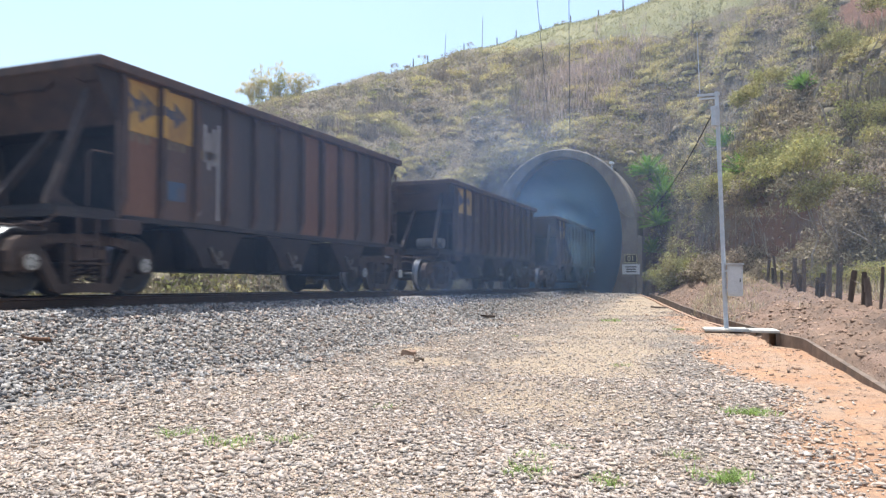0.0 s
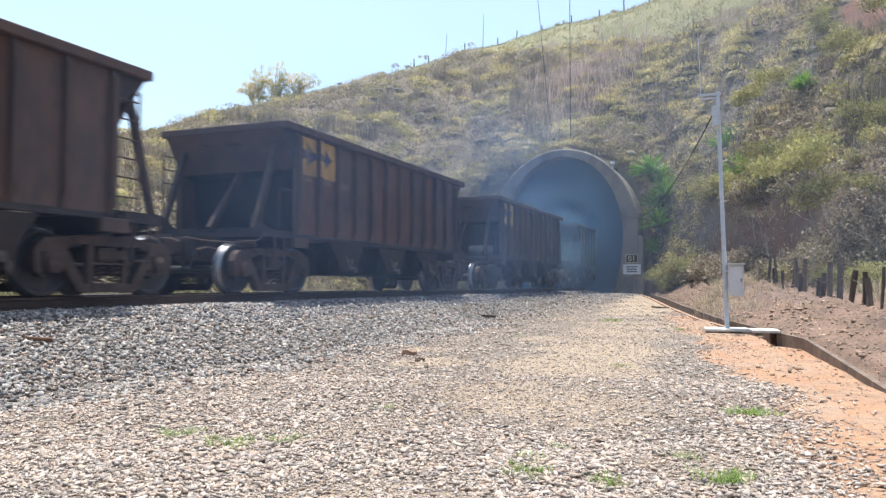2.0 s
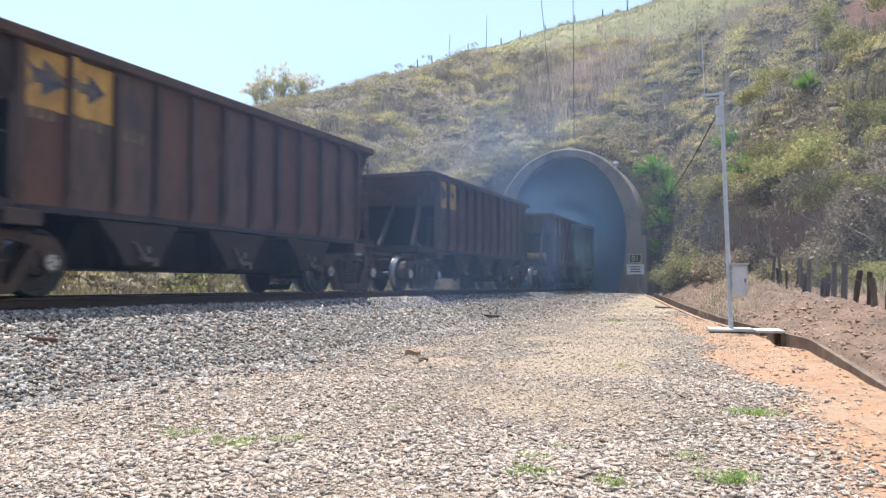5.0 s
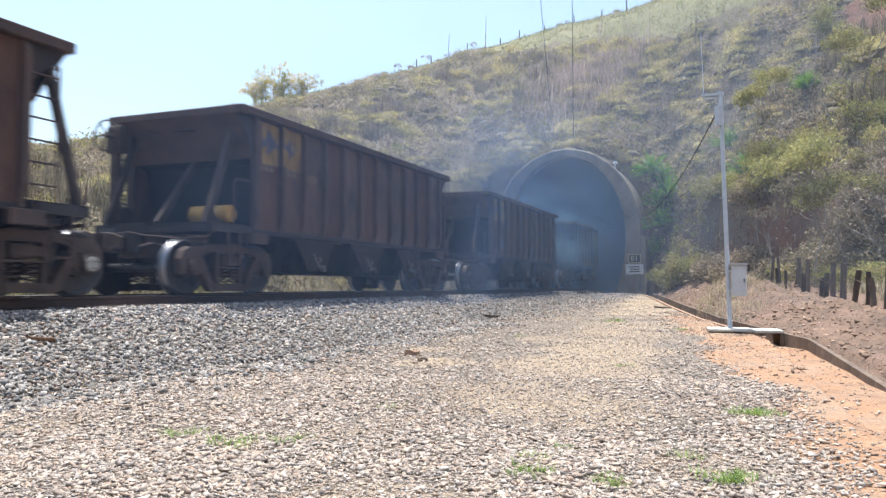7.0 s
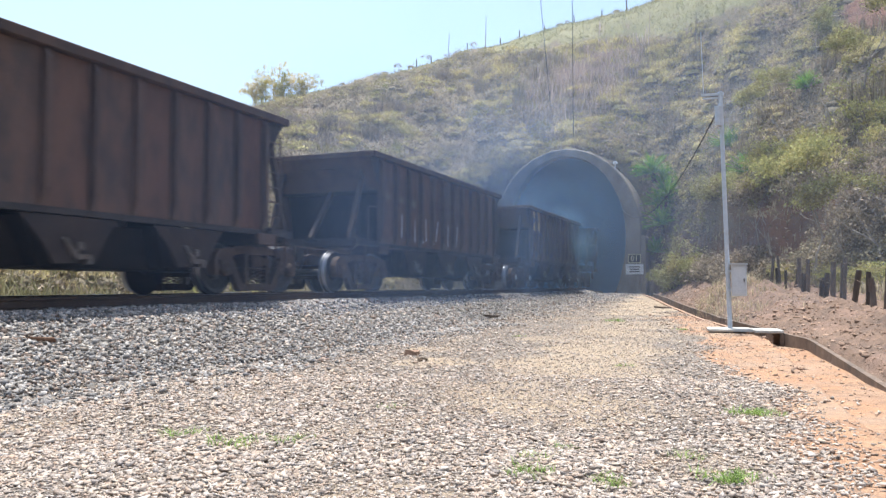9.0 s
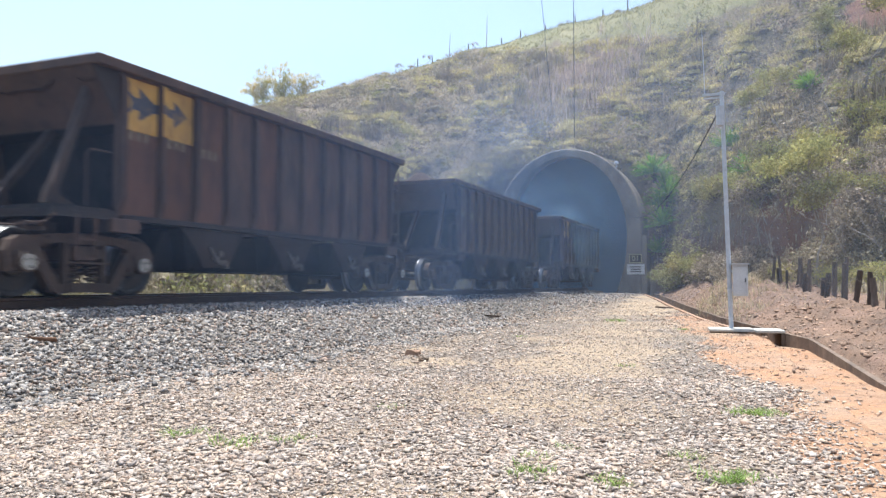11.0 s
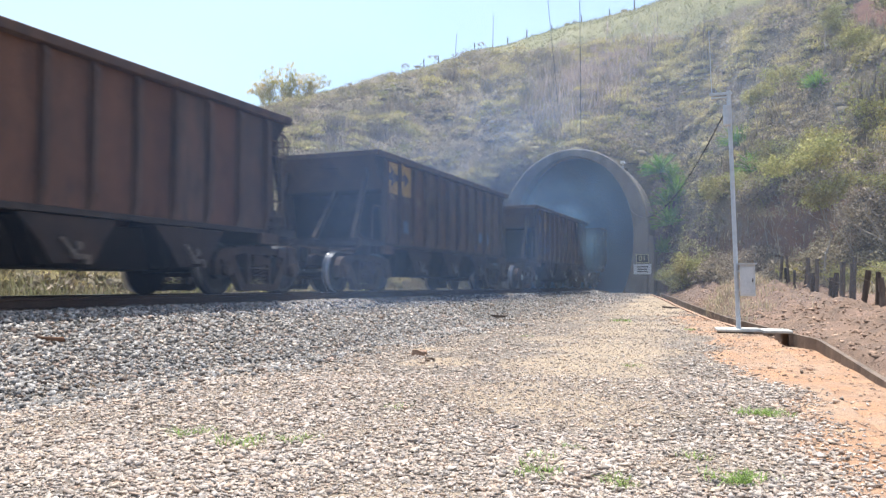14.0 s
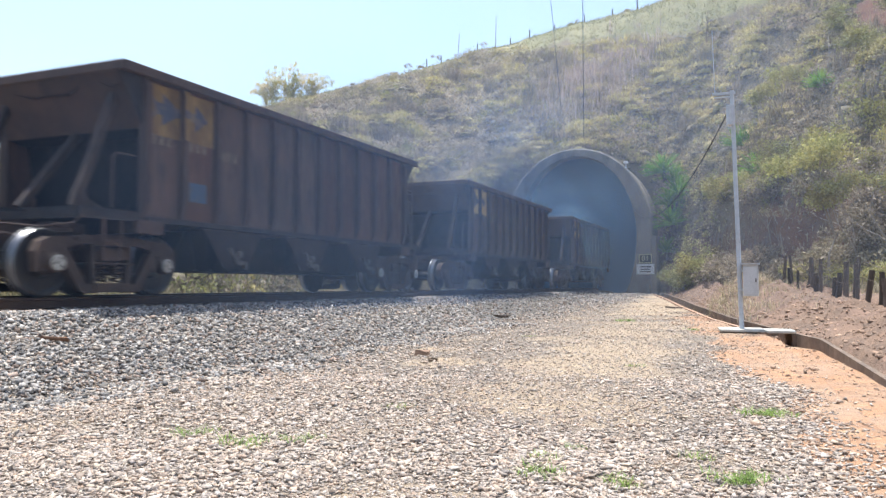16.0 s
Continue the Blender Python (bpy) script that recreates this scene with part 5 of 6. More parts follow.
def leaf_cloud(c, n, radii, size, rng, droop=0.0, hollow=0.35):
    """Loose leaves round the point c, thicker towards the outside."""
    d = rng.normal(0, 1, (n, 3))
    d /= np.linalg.norm(d, axis=1)[:, None]
    r = hollow + (1 - hollow) * rng.uniform(0, 1, n) ** 0.6
    p = np.asarray(c) + d * r[:, None] * np.asarray(radii)
    u = rng.normal(0, 1, (n, 3))
    u[:, 2] -= droop
    u /= np.linalg.norm(u, axis=1)[:, None]
    w = np.cross(u, rng.normal(0, 1, (n, 3)))
    w /= np.linalg.norm(w, axis=1)[:, None]
    s = size * rng.uniform(0.6, 1.3, n)[:, None]
    v = np.stack([p - u * s * 0.5, p + w * s * 0.24, p + u * s * 0.5, p - w * s * 0.24], 1)
    return v.reshape(-1, 3), (np.arange(n)[:, None] * 4 + np.arange(4)[None])


def mound(c, r, squash, rng):
    """A lumpy low dome of four rings, closed enough to cast its own shade."""
    n = 7
    a = np.linspace(0, 2 * math.pi, n, endpoint=False)
    rings = []
    for el, w in ((-.35, .95), (.25, 1.0), (.8, .72), (1.35, .2)):
        q = r * rng.uniform(.78, 1.15, n)
        rings.append(np.stack([c[0] + np.cos(a) * w * q, c[1] + np.sin(a) * w * q, c[2] + math.sin(el) * squash * q], -1))
    v = np.concatenate(rings)
    i = np.arange(n)
    j = (i + 1) % n
    return v, np.concatenate([np.stack([i + n * k, j + n * k, j + n * k + n, i + n * k + n], -1) for k in range(3)])


def joined(chunks):
    vs, fs, k = [], [], 0
    for v, f in chunks:
        vs.append(v)
        fs.append(f + k)
        k += len(v)
    return np.concatenate(vs), np.concatenate(fs)


# solid cores added inside the mounds as shade volumes
HEARTS, STRAW_HEARTS = [], []


def build_hill_cover():
    rng = np.random.RandomState(20)
    # dry grass, tall on the lower slope, cropped towards the pasture
    chunks = []
    for n, b0, b1, t0, t1, lo, hi, per, power in ((38000, -12, 54, 0.0, 0.85, 0.12, 0.34, 8, 1.0),):
        x, y, t = hill_points(rng, n, b0, b1, t0, t1, power)
        keep = rng.uniform(-1.4, 1, len(x)) < wobble(x, y, 6, 41) + 0.5
        keep &= (land(x, y)[1]["s"] > 0.99) | (bearing(x, y) > 19)
        keep &= t < np.interp(bearing(x, y), [-9, -5, -2, 2, 5, 10, 16, 20, 30], [0.9, 0.55, 0.47, 0.45, 0.48, 0.52, 0.58, 0.84, 0.9]) + rng.uniform(-.1, .03, len(x))
        x, y = x[keep], y[keep]
        chunks.append(blades(x, y, land(x, y)[0], rng.uniform(lo, hi, len(x)) * np.interp(np.hypot(x, y), [32, 60], [.5, 1.0]), rng, per - 1, 0.16, 1.1, 0.8, True))
    tagged(new("hill_grass", bulk("hill_grass", *joined(chunks), STRAW)), "dry straw-coloured tufts of grass over the hillside", "grass", kind="stuff")
    # duller growth beside the line
    x, y, t = hill_points(rng, 4200, 19, 54, -0.1, 0.12)
    v, f = blades(x, y, land(x, y)[0], rng.uniform(.15, .42, len(x)), rng, 8, 0.14, 1.1, 0.8, True)
    tagged(new("lineside_growth", bulk("lineside_growth", v, f, LINESIDE)), "dull dry growth along the far side of the track", "scrub", kind="stuff")
    x, y, t = hill_points(rng, 14000, -9, 54, 0.42, 1.0)
    keep = t > np.interp(bearing(x, y), [-9, -5, -2, 2, 5, 10, 16, 20, 30], [0.9, 0.55, 0.47, 0.45, 0.48, 0.52, 0.58, 0.84, 0.9]) - rng.uniform(0, .1, len(x))
    x, y = x[keep], y[keep]
    v, f = blades(x, y, land(x, y)[0], rng.uniform(.06, .2, len(x)), rng, 8, 0.36, 1.3, 1.4, True)
    tagged(new("pasture_grass", bulk("pasture_grass", v, f, PASTURE)), "short cropped yellow-green pasture grass near the hill crest", "grass", kind="stuff")
    # tall pale plumes over the tunnel
    n = 520
    x, y = rng.normal(-10.6, 1.9, n), rng.normal(55.0, 2.6, n)
    v, f = blades(x, y, land(x, y)[0], rng.uniform(.5, 1.25, n), rng, 9, 0.05, .55, 0.22)
    tagged(new("plume_grass", bulk("plume_grass", v, f, PLUME)), "tall pale pinkish dry plume grass over the tunnel", "grass", kind="stuff")
    # upright dry shrubs, grey-brown, standing about the slope in loose drifts
    x, y, t = hill_points(rng, 1500, -12, 54, 0.02, 0.62)
    keep = (wobble(x, y, 7, 63) + rng.uniform(-.5, .5, len(x)) > .35) & (land(x, y)[1]["s"] > 0.99)
    keep &= t < np.interp(bearing(x, y), [-9, -5, -2, 2, 5, 10, 16, 20, 30], [0.9, 0.52, 0.44, 0.42, 0.45, 0.49, 0.55, 0.62, 0.62])
    x, y = x[keep], y[keep]
    v, f = blades(x, y, land(x, y)[0], rng.uniform(.45, 1.25, len(x)), rng, 75, 0.055, .42, 0.24, True)
    tagged(new("dry_shrubs", bulk("dry_shrubs", v, f, SCRUB)), "upright grey-brown dry shrubs standing about the hillside", "shrub", kind="stuff")
    # fine brown litter and seedlings over all the slope
    x, y, t = hill_points(rng, 60000, -12, 54, 0.0, 0.8)
    keep = t < np.interp(bearing(x, y), [-9, -5, -2, 2, 5, 10, 16, 20, 30], [0.9, 0.52, 0.44, 0.42, 0.45, 0.49, 0.55, 0.80, 0.9])
    x, y = x[keep], y[keep]
    v, f = leaf_cloud((0, 0, 0), len(x), (1, 1, 1), .20, rng)
    v = v.reshape(-1, 4, 3)
    v = v - v.mean(1, keepdims=True) + np.stack([x, y, land(x, y)[0] + rng.uniform(0, .22, len(x))], -1)[:, None]
    tagged(new("hill_litter", bulk("hill_litter", v.reshape(-1, 3), f, SCRUB)), "fine dry brown stalks and leaves over the hillside", "scrub", kind="stuff")
    # mounds of scrub and grass: a lumpy heart with leaves standing out of it
    lim = ([-9, -5, -2, 2, 5, 10, 16, 20, 30], [0.9, 0.55, 0.46, 0.44, 0.47, 0.50, 0.56, 0.80, 0.9])
    for name, mat_, seed, n, per, wide, bias in (("hill_scrub", SCRUB, 51, 4200, 50, 6, 0.12), ("green_scrub", LEAF, 52, 2400, 50, 5, -.3), ("grass_cushions", CUSHION, 53, 3600, 50, 6, .1)):
        rg = np.random.RandomState(seed)
        x, y, t = hill_points(rg, n, -12, 54, 0.0, 0.82)
        field = wobble(x, y, wide, seed)
        keep = rg.uniform(-.55, .55, len(x)) < field + bias - (.35 * smooth01((-24 - x) / 8) if mat_ is CUSHION else 0) + (.75 * smooth01((x + 17) / 14) - .45 - .9 * smooth01((x + 3) / 4) * (t < .2) if mat_ is CUSHION else .6 * smooth01((x + 4) / 4) * (t < .2) if mat_ is LEAF else 0)
        keep &= (land(x, y)[1]["s"] > 0.99) | (bearing(x, y) > 19)
        keep &= t < np.interp(bearing(x, y), *lim)
        x, y = x[keep], y[keep]
        z = land(x, y)[0]
        parts, tufts = [], []
        for i in range(len(x)):
            r = .22 + .35 * rg.gamma(1.6, .55)
            sq = rg.uniform(.5, .85)
            r = min(r, 1.15)
            (STRAW_HEARTS if mat_ is CUSHION else HEARTS).append(mound((x[i], y[i], z[i] - .08), r * (.5 if mat_ is CUSHION else .46), sq, rg))
            if mat_ is CUSHION:
                m = int(8 + 26 * r)
                a, q = rg.uniform(0, 6.283, m), r * np.sqrt(rg.uniform(0, 1, m)) * .95
                h = np.sqrt(np.clip(1 - (q / r) ** 2, 0, 1)) * r * sq * .85
                tufts.append((x[i] + q * np.cos(a), y[i] + q * np.sin(a), z[i] + h - .08, np.full(m, (.14 + .12 * r) * np.interp(math.hypot(x[i], y[i]), [32, 60], [.55, 1.0]))))
            else:
                parts.append(leaf_cloud((x[i], y[i], z[i] + r * .1), int(26 + 85 * r), (r * 1.15, r * 1.15, r * sq * 1.35), .18, rg, 0, .35))
        if tufts:
            v, f = blades(*(np.concatenate(c) for c in zip(*tufts)), rg, 7, .20, 1.6, .9, True)
            tagged(new(name, bulk(name, v, f, mat_)), "rounded yellow grass cushions scattered over the hillside", "grass", kind="stuff")
        # thicker growth over the cut faces and round the collar
        b = rg.uniform(3, 21, 800 if mat_ is SCRUB else 450)
        r0, w = np.interp(b, BEARING, FOOT_R), np.interp(b, BEARING, CUT_W)
        r = r0 + (w + 1.2) * rg.uniform(0.1, 1, len(b))
        x, y = -r * np.sin(np.radians(b)), r * np.cos(np.radians(b))
        z = land(x, y)[0]
        dx = np.abs(x - PORTAL_X)
        out = (dx > TUNNEL_R + 1.0) | (z > SPRING_Z + np.sqrt(np.clip((TUNNEL_R + 0.9) ** 2 - dx ** 2, 0, None))) | (y > PORTAL_Y + 4.4)
        for i in np.nonzero(out)[0]:
            r = rg.uniform(0.2, 0.5)
            parts.append(leaf_cloud((x[i], y[i], z[i] + r * 0.3), int(60 * (0.4 + r)), (r, r, r * 0.8), 0.14, rg))
        tagged(new(name, bulk(name, *joined(parts), mat_)), {"hill_scrub": "low dry olive scrub scattered over the hillside", "green_scrub": "low green leafy scrub scattered over the hillside", "grass_cushions": "yellow-green leafy growth over the cut faces"}[name], "scrub", kind="stuff")
    tagged(new("cushion_hearts", bulk("cushion_hearts", *joined(STRAW_HEARTS), CUSHION)), "matted straw inside the yellow grass cushions", "grass", kind="stuff")
    tagged(new("thatch", bulk("thatch", *joined(HEARTS), MOUND_CORE)), "brown filler cores added for shade inside the scrub and grass mounds", "scrub", kind="stuff")


build_hill_cover()


def limb(bm, a, d, length, r, rng, depth, tips, wander=0.25):
    """A tapered crooked limb that forks; collects the twig ends."""
    p, steps = Vector(a), 3
    d = Vector(d).normalized()
    for i in range(steps):
        q = p + d * length / steps
        add_rod(bm, p, q, r * (1 - 0.22 * i), r * (1 - 0.22 * (i + 1)), n=6 if r > 0.03 else 4)
        p = q
        d = (d + Vector([rng.uniform(-wander, wander) for _ in range(3)])).normalized()
    if depth == 0:
        tips.append(p)
        return
    for i in range(rng.choice((2, 3))):
        e = (d + Vector((rng.uniform(-.8, .8), rng.uniform(-.8, .8), rng.uniform(-.1, .6)))).normalized()
        limb(bm, p, e, length * rng.uniform(.6, .8), r * .55, rng, depth - 1, tips, wander)


def tree_meshes(seed, h, leaves, size, spread=0.55, material=None, trunk=0.06):
    rng, rg = random.Random(seed), np.random.RandomState(seed)
    bm = bmesh.new()
    tips = []
    limb(bm, (0, 0, -.2), (rng.uniform(-.1, .1), rng.uniform(-.1, .1), 1), h * .42, trunk, rng, 3, tips)
    wood = finish(bm, "trunk", PALEBARK)
    crown = joined([leaf_cloud(p, max(6, leaves // len(tips)), (spread, spread, spread * .7), size, rg, 0.3, 0.05) for p in tips])
    return wood, bulk("crown", *crown, material or LEAF)


def build_trees():
    kinds = [tree_meshes(61, 4.4, 3200, .12, .55), tree_meshes(62, 3.4, 2600, .12, .5), tree_meshes(63, 4.8, 3000, .12, .6)]
    bare = [tree_meshes(64, 4.2, 160, .13, .5, SCRUB, .05), tree_meshes(65, 3.4, 90, .12, .4, SCRUB, .045)]
    rng = random.Random(3)
    spots = [(1.85, 28.6, 2, 1.05), (3.9, 28.0, 0, .95), (0.6, 34.6, 1, .9), (3.0, 35.0, 2, .9), (1.4, 36.5, 1, 1.0), (4.3, 35.5, 0, 1.0), (6.6, 34.0, 2, 1.0), (-0.6, 37.5, 1, .8), (2.8, 39.5, 0, .8), (5.5, 39.0, 1, .9), (6.4, 29.5, 1, 1.0)]
    for x, y, i, s in spots:
        root = thing("tree", "slender pale-barked tree with sparse light green leaves on the bank", "tree", pose(x, y, height(x, y) - .05, 0, 0, rng.uniform(0, 360)), group="trees of the bank")
        root.scale = (s, s, s)
        part("trunk", kinds[i][0], BARK, root)
        part("crown", kinds[i][1], LEAF, root)
    for x, y, i, s in ((4.4, 26.6, 1, 1.0), (5.2, 29.8, 0, 1.0), (0.2, 35.2, 1, .9), (3.0, 29.6, 1, 1.1), (0.9, 32.0, 0, .8)):
        root = thing("bare_tree", "leafless pale-barked sapling with crooked branches on the bank", "tree", pose(x, y, height(x, y) - .05, 0, 0, rng.uniform(0, 360)), group="bare saplings of the bank")
        root.scale = (s, s, s)
        part("trunk", bare[i][0], BARK, root)
        part("crown", bare[i][1], SCRUB, root)
    # leafy bushes at the foot of the cut and along the fence
    def bush(seed, mat_):
        rg, rr = np.random.RandomState(seed), random.Random(seed)
        bm = bmesh.new()
        ch = []
        for i in range(9):
            e = Vector((rr.uniform(-.8, .8), rr.uniform(-.8, .8), rr.uniform(.35, 1.0)))
            add_rod(bm, (0, 0, -.1), e * .8, .02, .008, n=5)
            ch.append(leaf_cloud(e * .8, 110, (.42, .42, .34), .10, rg, .2, .1))
        return finish(bm, "stem", BARK), bulk("foliage", *joined(ch), mat_)
    bushes = [bush(71, LEAF), bush(72, LEAF), bush(73, SCRUB)]

    def thicket(seed, mat_):
        """A close dark-hearted bush, leafy on the outside."""
        rg, rr = np.random.RandomState(seed), random.Random(seed)
        bm = bmesh.new()
        ch = []
        for i in range(14):
            e = Vector((rr.uniform(-.9, .9), rr.uniform(-.7, .7), rr.uniform(.1, 1.0)))
            add_rod(bm, (0, 0, -.1), e * .8, .02, .008, n=5)
            ch.append(leaf_cloud(e * .8, 190, (.40, .40, .32), .105, rg, .2, .2))
        return finish(bm, "stem", BARK), bulk("foliage", *joined(ch), mat_)
    bushes += [thicket(74, LEAF), thicket(75, SCRUB)]
    # dry bushes around (0, 35) are added to darken the foot of the cut
    spots = [(-4.0, 40.9, 3, 1.0), (-3.5, 40.6, 3, 1.3), (-2.9, 40.0, 3, 1.4), (-2.3, 39.4, 3, 1.3), (-1.8, 38.9, 3, 1.2), (2.6, 26.8, 3, .8), (3.5, 25.8, 3, .8), (4.4, 24.6, 3, .9), (1.5, 30.8, 3, .9), (2.5, 30.2, 3, .9), (-1.2, 37.0, 4, 1.1), (-0.6, 35.9, 4, 1.1), (0.1, 34.9, 4, 1.1), (0.6, 33.6, 4, 1.0), (1.0, 36.0, 3, 1.2), (3.6, 31.4, 4, 1.0), (5.6, 28.6, 3, 1.0), (4.6, 30.6, 4, 1.1), (2.4, 34.4, 3, 1.2), (4.2, 33.6, 3, 1.2), (-19.5, 34.0, 2, 1.2), (-22.0, 44.0, 0, 1.2), (-17.5, 29.0, 1, .8), (-16.5, 24.0, 2, .7), (-16.8, 20.0, 0, .7), (-17.2, 15.0, 1, .8)]
    # a ragged row along the foot of the cut, and growth spilling over its edge
    for j in range(17):
        b = 3.5 - j * 1.0 + rng.uniform(-.3, .3)
        foot = float(np.interp(b, BEARING, FOOT_R))
        for r, i, s in ((foot - rng.uniform(.3, 1.0), rng.choice((3, 4, 4, 4)), rng.uniform(.7, 1.5)), (foot + rng.uniform(1.0, 2.2), rng.choice((3, 3, 4)), rng.uniform(.8, 1.4)), (foot + rng.uniform(.1, .6), 4, rng.uniform(.9, 1.5))):
            if rng.uniform(0, 1) < .6:
                spots.append((-r * math.sin(radians(b)), r * math.cos(radians(b)), i, s))
    for x, y, i, s in spots:
        root = thing("bush", ("leafy green bush" if i in (0, 1) else "dry olive-brown bush" if i in (2, 4) else "dense yellow-green bush") + " growing at the foot of the cut slope", "bush", pose(x, y, height(x, y), 0, 0, rng.uniform(0, 360)), group="bushes of the cutting")
        root.scale = (s, s, s)
        part("stem", bushes[i][0], BARK, root)
        part("foliage", bushes[i][1], (LEAF, LEAF, SCRUB, LEAF, SCRUB)[i], root)


build_trees()


def build_agaves():
    def rosette(seed, n):
        rng = random.Random(seed)
        vs, fs = [], []
        for i in range(n):
            a, el = rng.uniform(0, 6.283), radians(rng.uniform(2, 86))
            L, w = rng.uniform(.72, 1.1), rng.uniform(.034, .048)
            ca, sa = math.cos(a), math.sin(a)
            k = len(vs)
            for j in range(5):
                f = j / 4
                e2 = el - .16 * f * f
                rr, zz = L * f * math.cos(e2), L * f * math.sin(e2)
                ww = w * (0.75, 1.0, .85, .5, .03)[j]
                for s in (-1, 1):
                    vs.append((ca * rr - sa * ww * s, sa * rr + ca * ww * s, zz + .012))
                vs.append((ca * rr, sa * rr, zz - .012))
            for j in range(4):
                o = k + 3 * j
                fs += [(o, o + 2, o + 5, o + 3), (o + 2, o + 1, o + 4, o + 5)]
        return bulk("leaf_rosette", vs, fs, AGAVE)
    kinds = [rosette(81, 105), rosette(82, 120)]
    bm = bmesh.new()
    add_rod(bm, (0, 0, -.4), (0, 0, .35), .09, .07, n=8)
    stem = finish(bm, "stem", BARK)
    rng = random.Random(5)
    for x, y, z, s in ((-5.25, 44.6, 6.45, 1.0), (-4.75, 44.8, 6.0, .8), (-4.45, 44.2, 5.05, 1.05), (-4.95, 44.1, 4.6, .8), (-4.70, 43.8, 3.45, 1.0), (-5.10, 43.9, 1.95, .75), (2.40, 38.78, None, .72), (-1.08, 41.3, None, .9), (-0.28, 38.2, None, .9)):
        if z is None:
            z = height(x, y) + .15
        root = thing("agave", "bright green spiky sword-leaved agave on the slope", "agave", pose(x, y, z, rng.uniform(-5, 18), rng.uniform(-8, 8), rng.uniform(0, 360)), group="agaves of the cutting")
        root.scale = (s * 1.32, s * 1.32, s * 1.32)
        part("leaf_rosette", kinds[rng.randrange(2)], AGAVE, root)
        part("stem", stem, BARK, root)


build_agaves()


def build_ridge():
    # feathery bamboo clump on the shoulder
    rng, rg = random.Random(9), np.random.RandomState(9)
    root = thing("bamboo_clump", "feathery yellow-green bamboo clump on the hill shoulder", "bamboo", pose(-42.2, 62.0, height(-42.2, 62.0)))
    bm = bmesh.new()
    ch = []
    for fan in range(9):
        fx, fy = -3.3 + .82 * fan + rng.uniform(-.3, .3), rng.uniform(-.9, .9)
        tall = (2.6, 3.2, 4.4, 5.0, 3.6, 3.0, 4.2, 3.4, 2.6)[fan]
        for i in range(5):
            L, p = tall * rng.uniform(.8, 1.15), Vector((fx, fy, -.2))
            side = (i - 2) * .19 + (fx / 3.3) * .30 + rng.uniform(-.08, .08)
            for j in range(7):
                f = j / 6
                q = p + Vector((L / 7 * side * (.4 + 2.6 * f), rng.uniform(-.06, .06), L / 7 * (1.15 - .9 * f * f * abs(side) * 2)))
                add_rod(bm, p, q, .026 - .003 * j, .023 - .003 * j, n=4)
                m = 2 if j < 2 else 3
                ch.append(blades(q.x + rg.normal(0, .1, m), q.y + rg.normal(0, .1, m), q.z + rg.normal(0, .12, m), np.full(m, .5), rg, 7, .10, 1.7, .35))
                p = q
    for i in range(26):
        ch.append(blades(rg.normal(.4, 1.7, 3), rg.normal(0, .5, 3), rg.uniform(0, 1.0, 3), np.full(3, .5), rg, 7, .1, 1.2, .3))
    root.scale = (.72, .72, .70)
    part("canes", bm, BARK, root)
    part("foliage", bulk("foliage", *joined(ch), BAMBOO), BAMBOO, root)
    # posts and small trees along the crest
    for i, b in enumerate((24.0, 22.9, 20.2, 17.7, 16.3, 14.4, 12.2, 10.2, 8.4, 6.6, 5.3)):
        r = float(np.interp(b, BEARING, CREST_R)) + .4
        x, y = -r * math.sin(radians(b)), r * math.cos(radians(b))
        h = (1.0, .9, 1.0, .9, 1.1, .8, .9, .8, 1.4, 1.6, 1.0)[i]
        bm = bmesh.new()
        add_rod(bm, (0, 0, -.3), (rng.uniform(-.06, .06), 0, h), .07, .055, n=7)
        ob = new("ridge_post", finish(bm, "ridge_post", POSTWOOD))
        ob.matrix_basis = pose(x, y, height(x, y))
        tagged(ob, "thin dark timber post on the hill crest", "fence post", group="posts of the crest fence")
    kinds = [tree_meshes(91, 1.0, 420, .11, .24, SCRUB, .03), tree_meshes(92, 1.5, 260, .10, .22, SCRUB, .03)]
    for i, b in enumerate((26.6, 25.3, 24.4, 23.2, 22.4, 21.8, 20.9, 19.6, 13.3, 12.8, 9.2, 28.4, 29.6)):
        r = float(np.interp(b, BEARING, CREST_R)) + .2
        x, y = -r * math.sin(radians(b)), r * math.cos(radians(b))
        s = rng.uniform(.55, 1.0)
        t = thing("crest_shrub", "small dark sparse shrub on the hill crest", "shrub", pose(x, y, height(x, y) - .3, 0, 0, rng.uniform(0, 360)), group="shrubs of the crest")
        t.scale = (s, s, s)
        part("stem", kinds[i % 2][0], BARK, t)
        part("foliage", kinds[i % 2][1], SCRUB, t)
    # tall dry stalks and slender poles standing on the slope
    for x, y, L, lx in ((-25.6, 75.0, 3.6, .1), (-24.0, 60.0, 4.5, .3), (-3.4, 52.0, 2.6, .2)):
        bm = bmesh.new()
        add_rod(bm, (0, 0, -.3), (lx, 0, L), .045, .02, n=6)
        ob = new("dry_stalk", finish(bm, "dry_stalk", TWIG))
        ob.matrix_basis = pose(x, y, height(x, y))
        tagged(ob, "tall thin dry plant stalk on the hillside", "stalk", group="dry stalks of the hillside")


build_ridge()


def build_wires():
    for a, b in (((-12.55, 50.4, 11.9), (-14.6, 54.5, 24.5)), ((-10.27, 46.9, 9.2), (-10.95, 50.0, 24.0))):
        bm = bmesh.new()
        add_rod(bm, a, b, .022, n=5)
        tagged(new("stay_wire", finish(bm, "stay_wire", BLACKP)), "thin dark steel wire rising from the slope over the tunnel", "wire", group="wires over the tunnel")


build_wires()


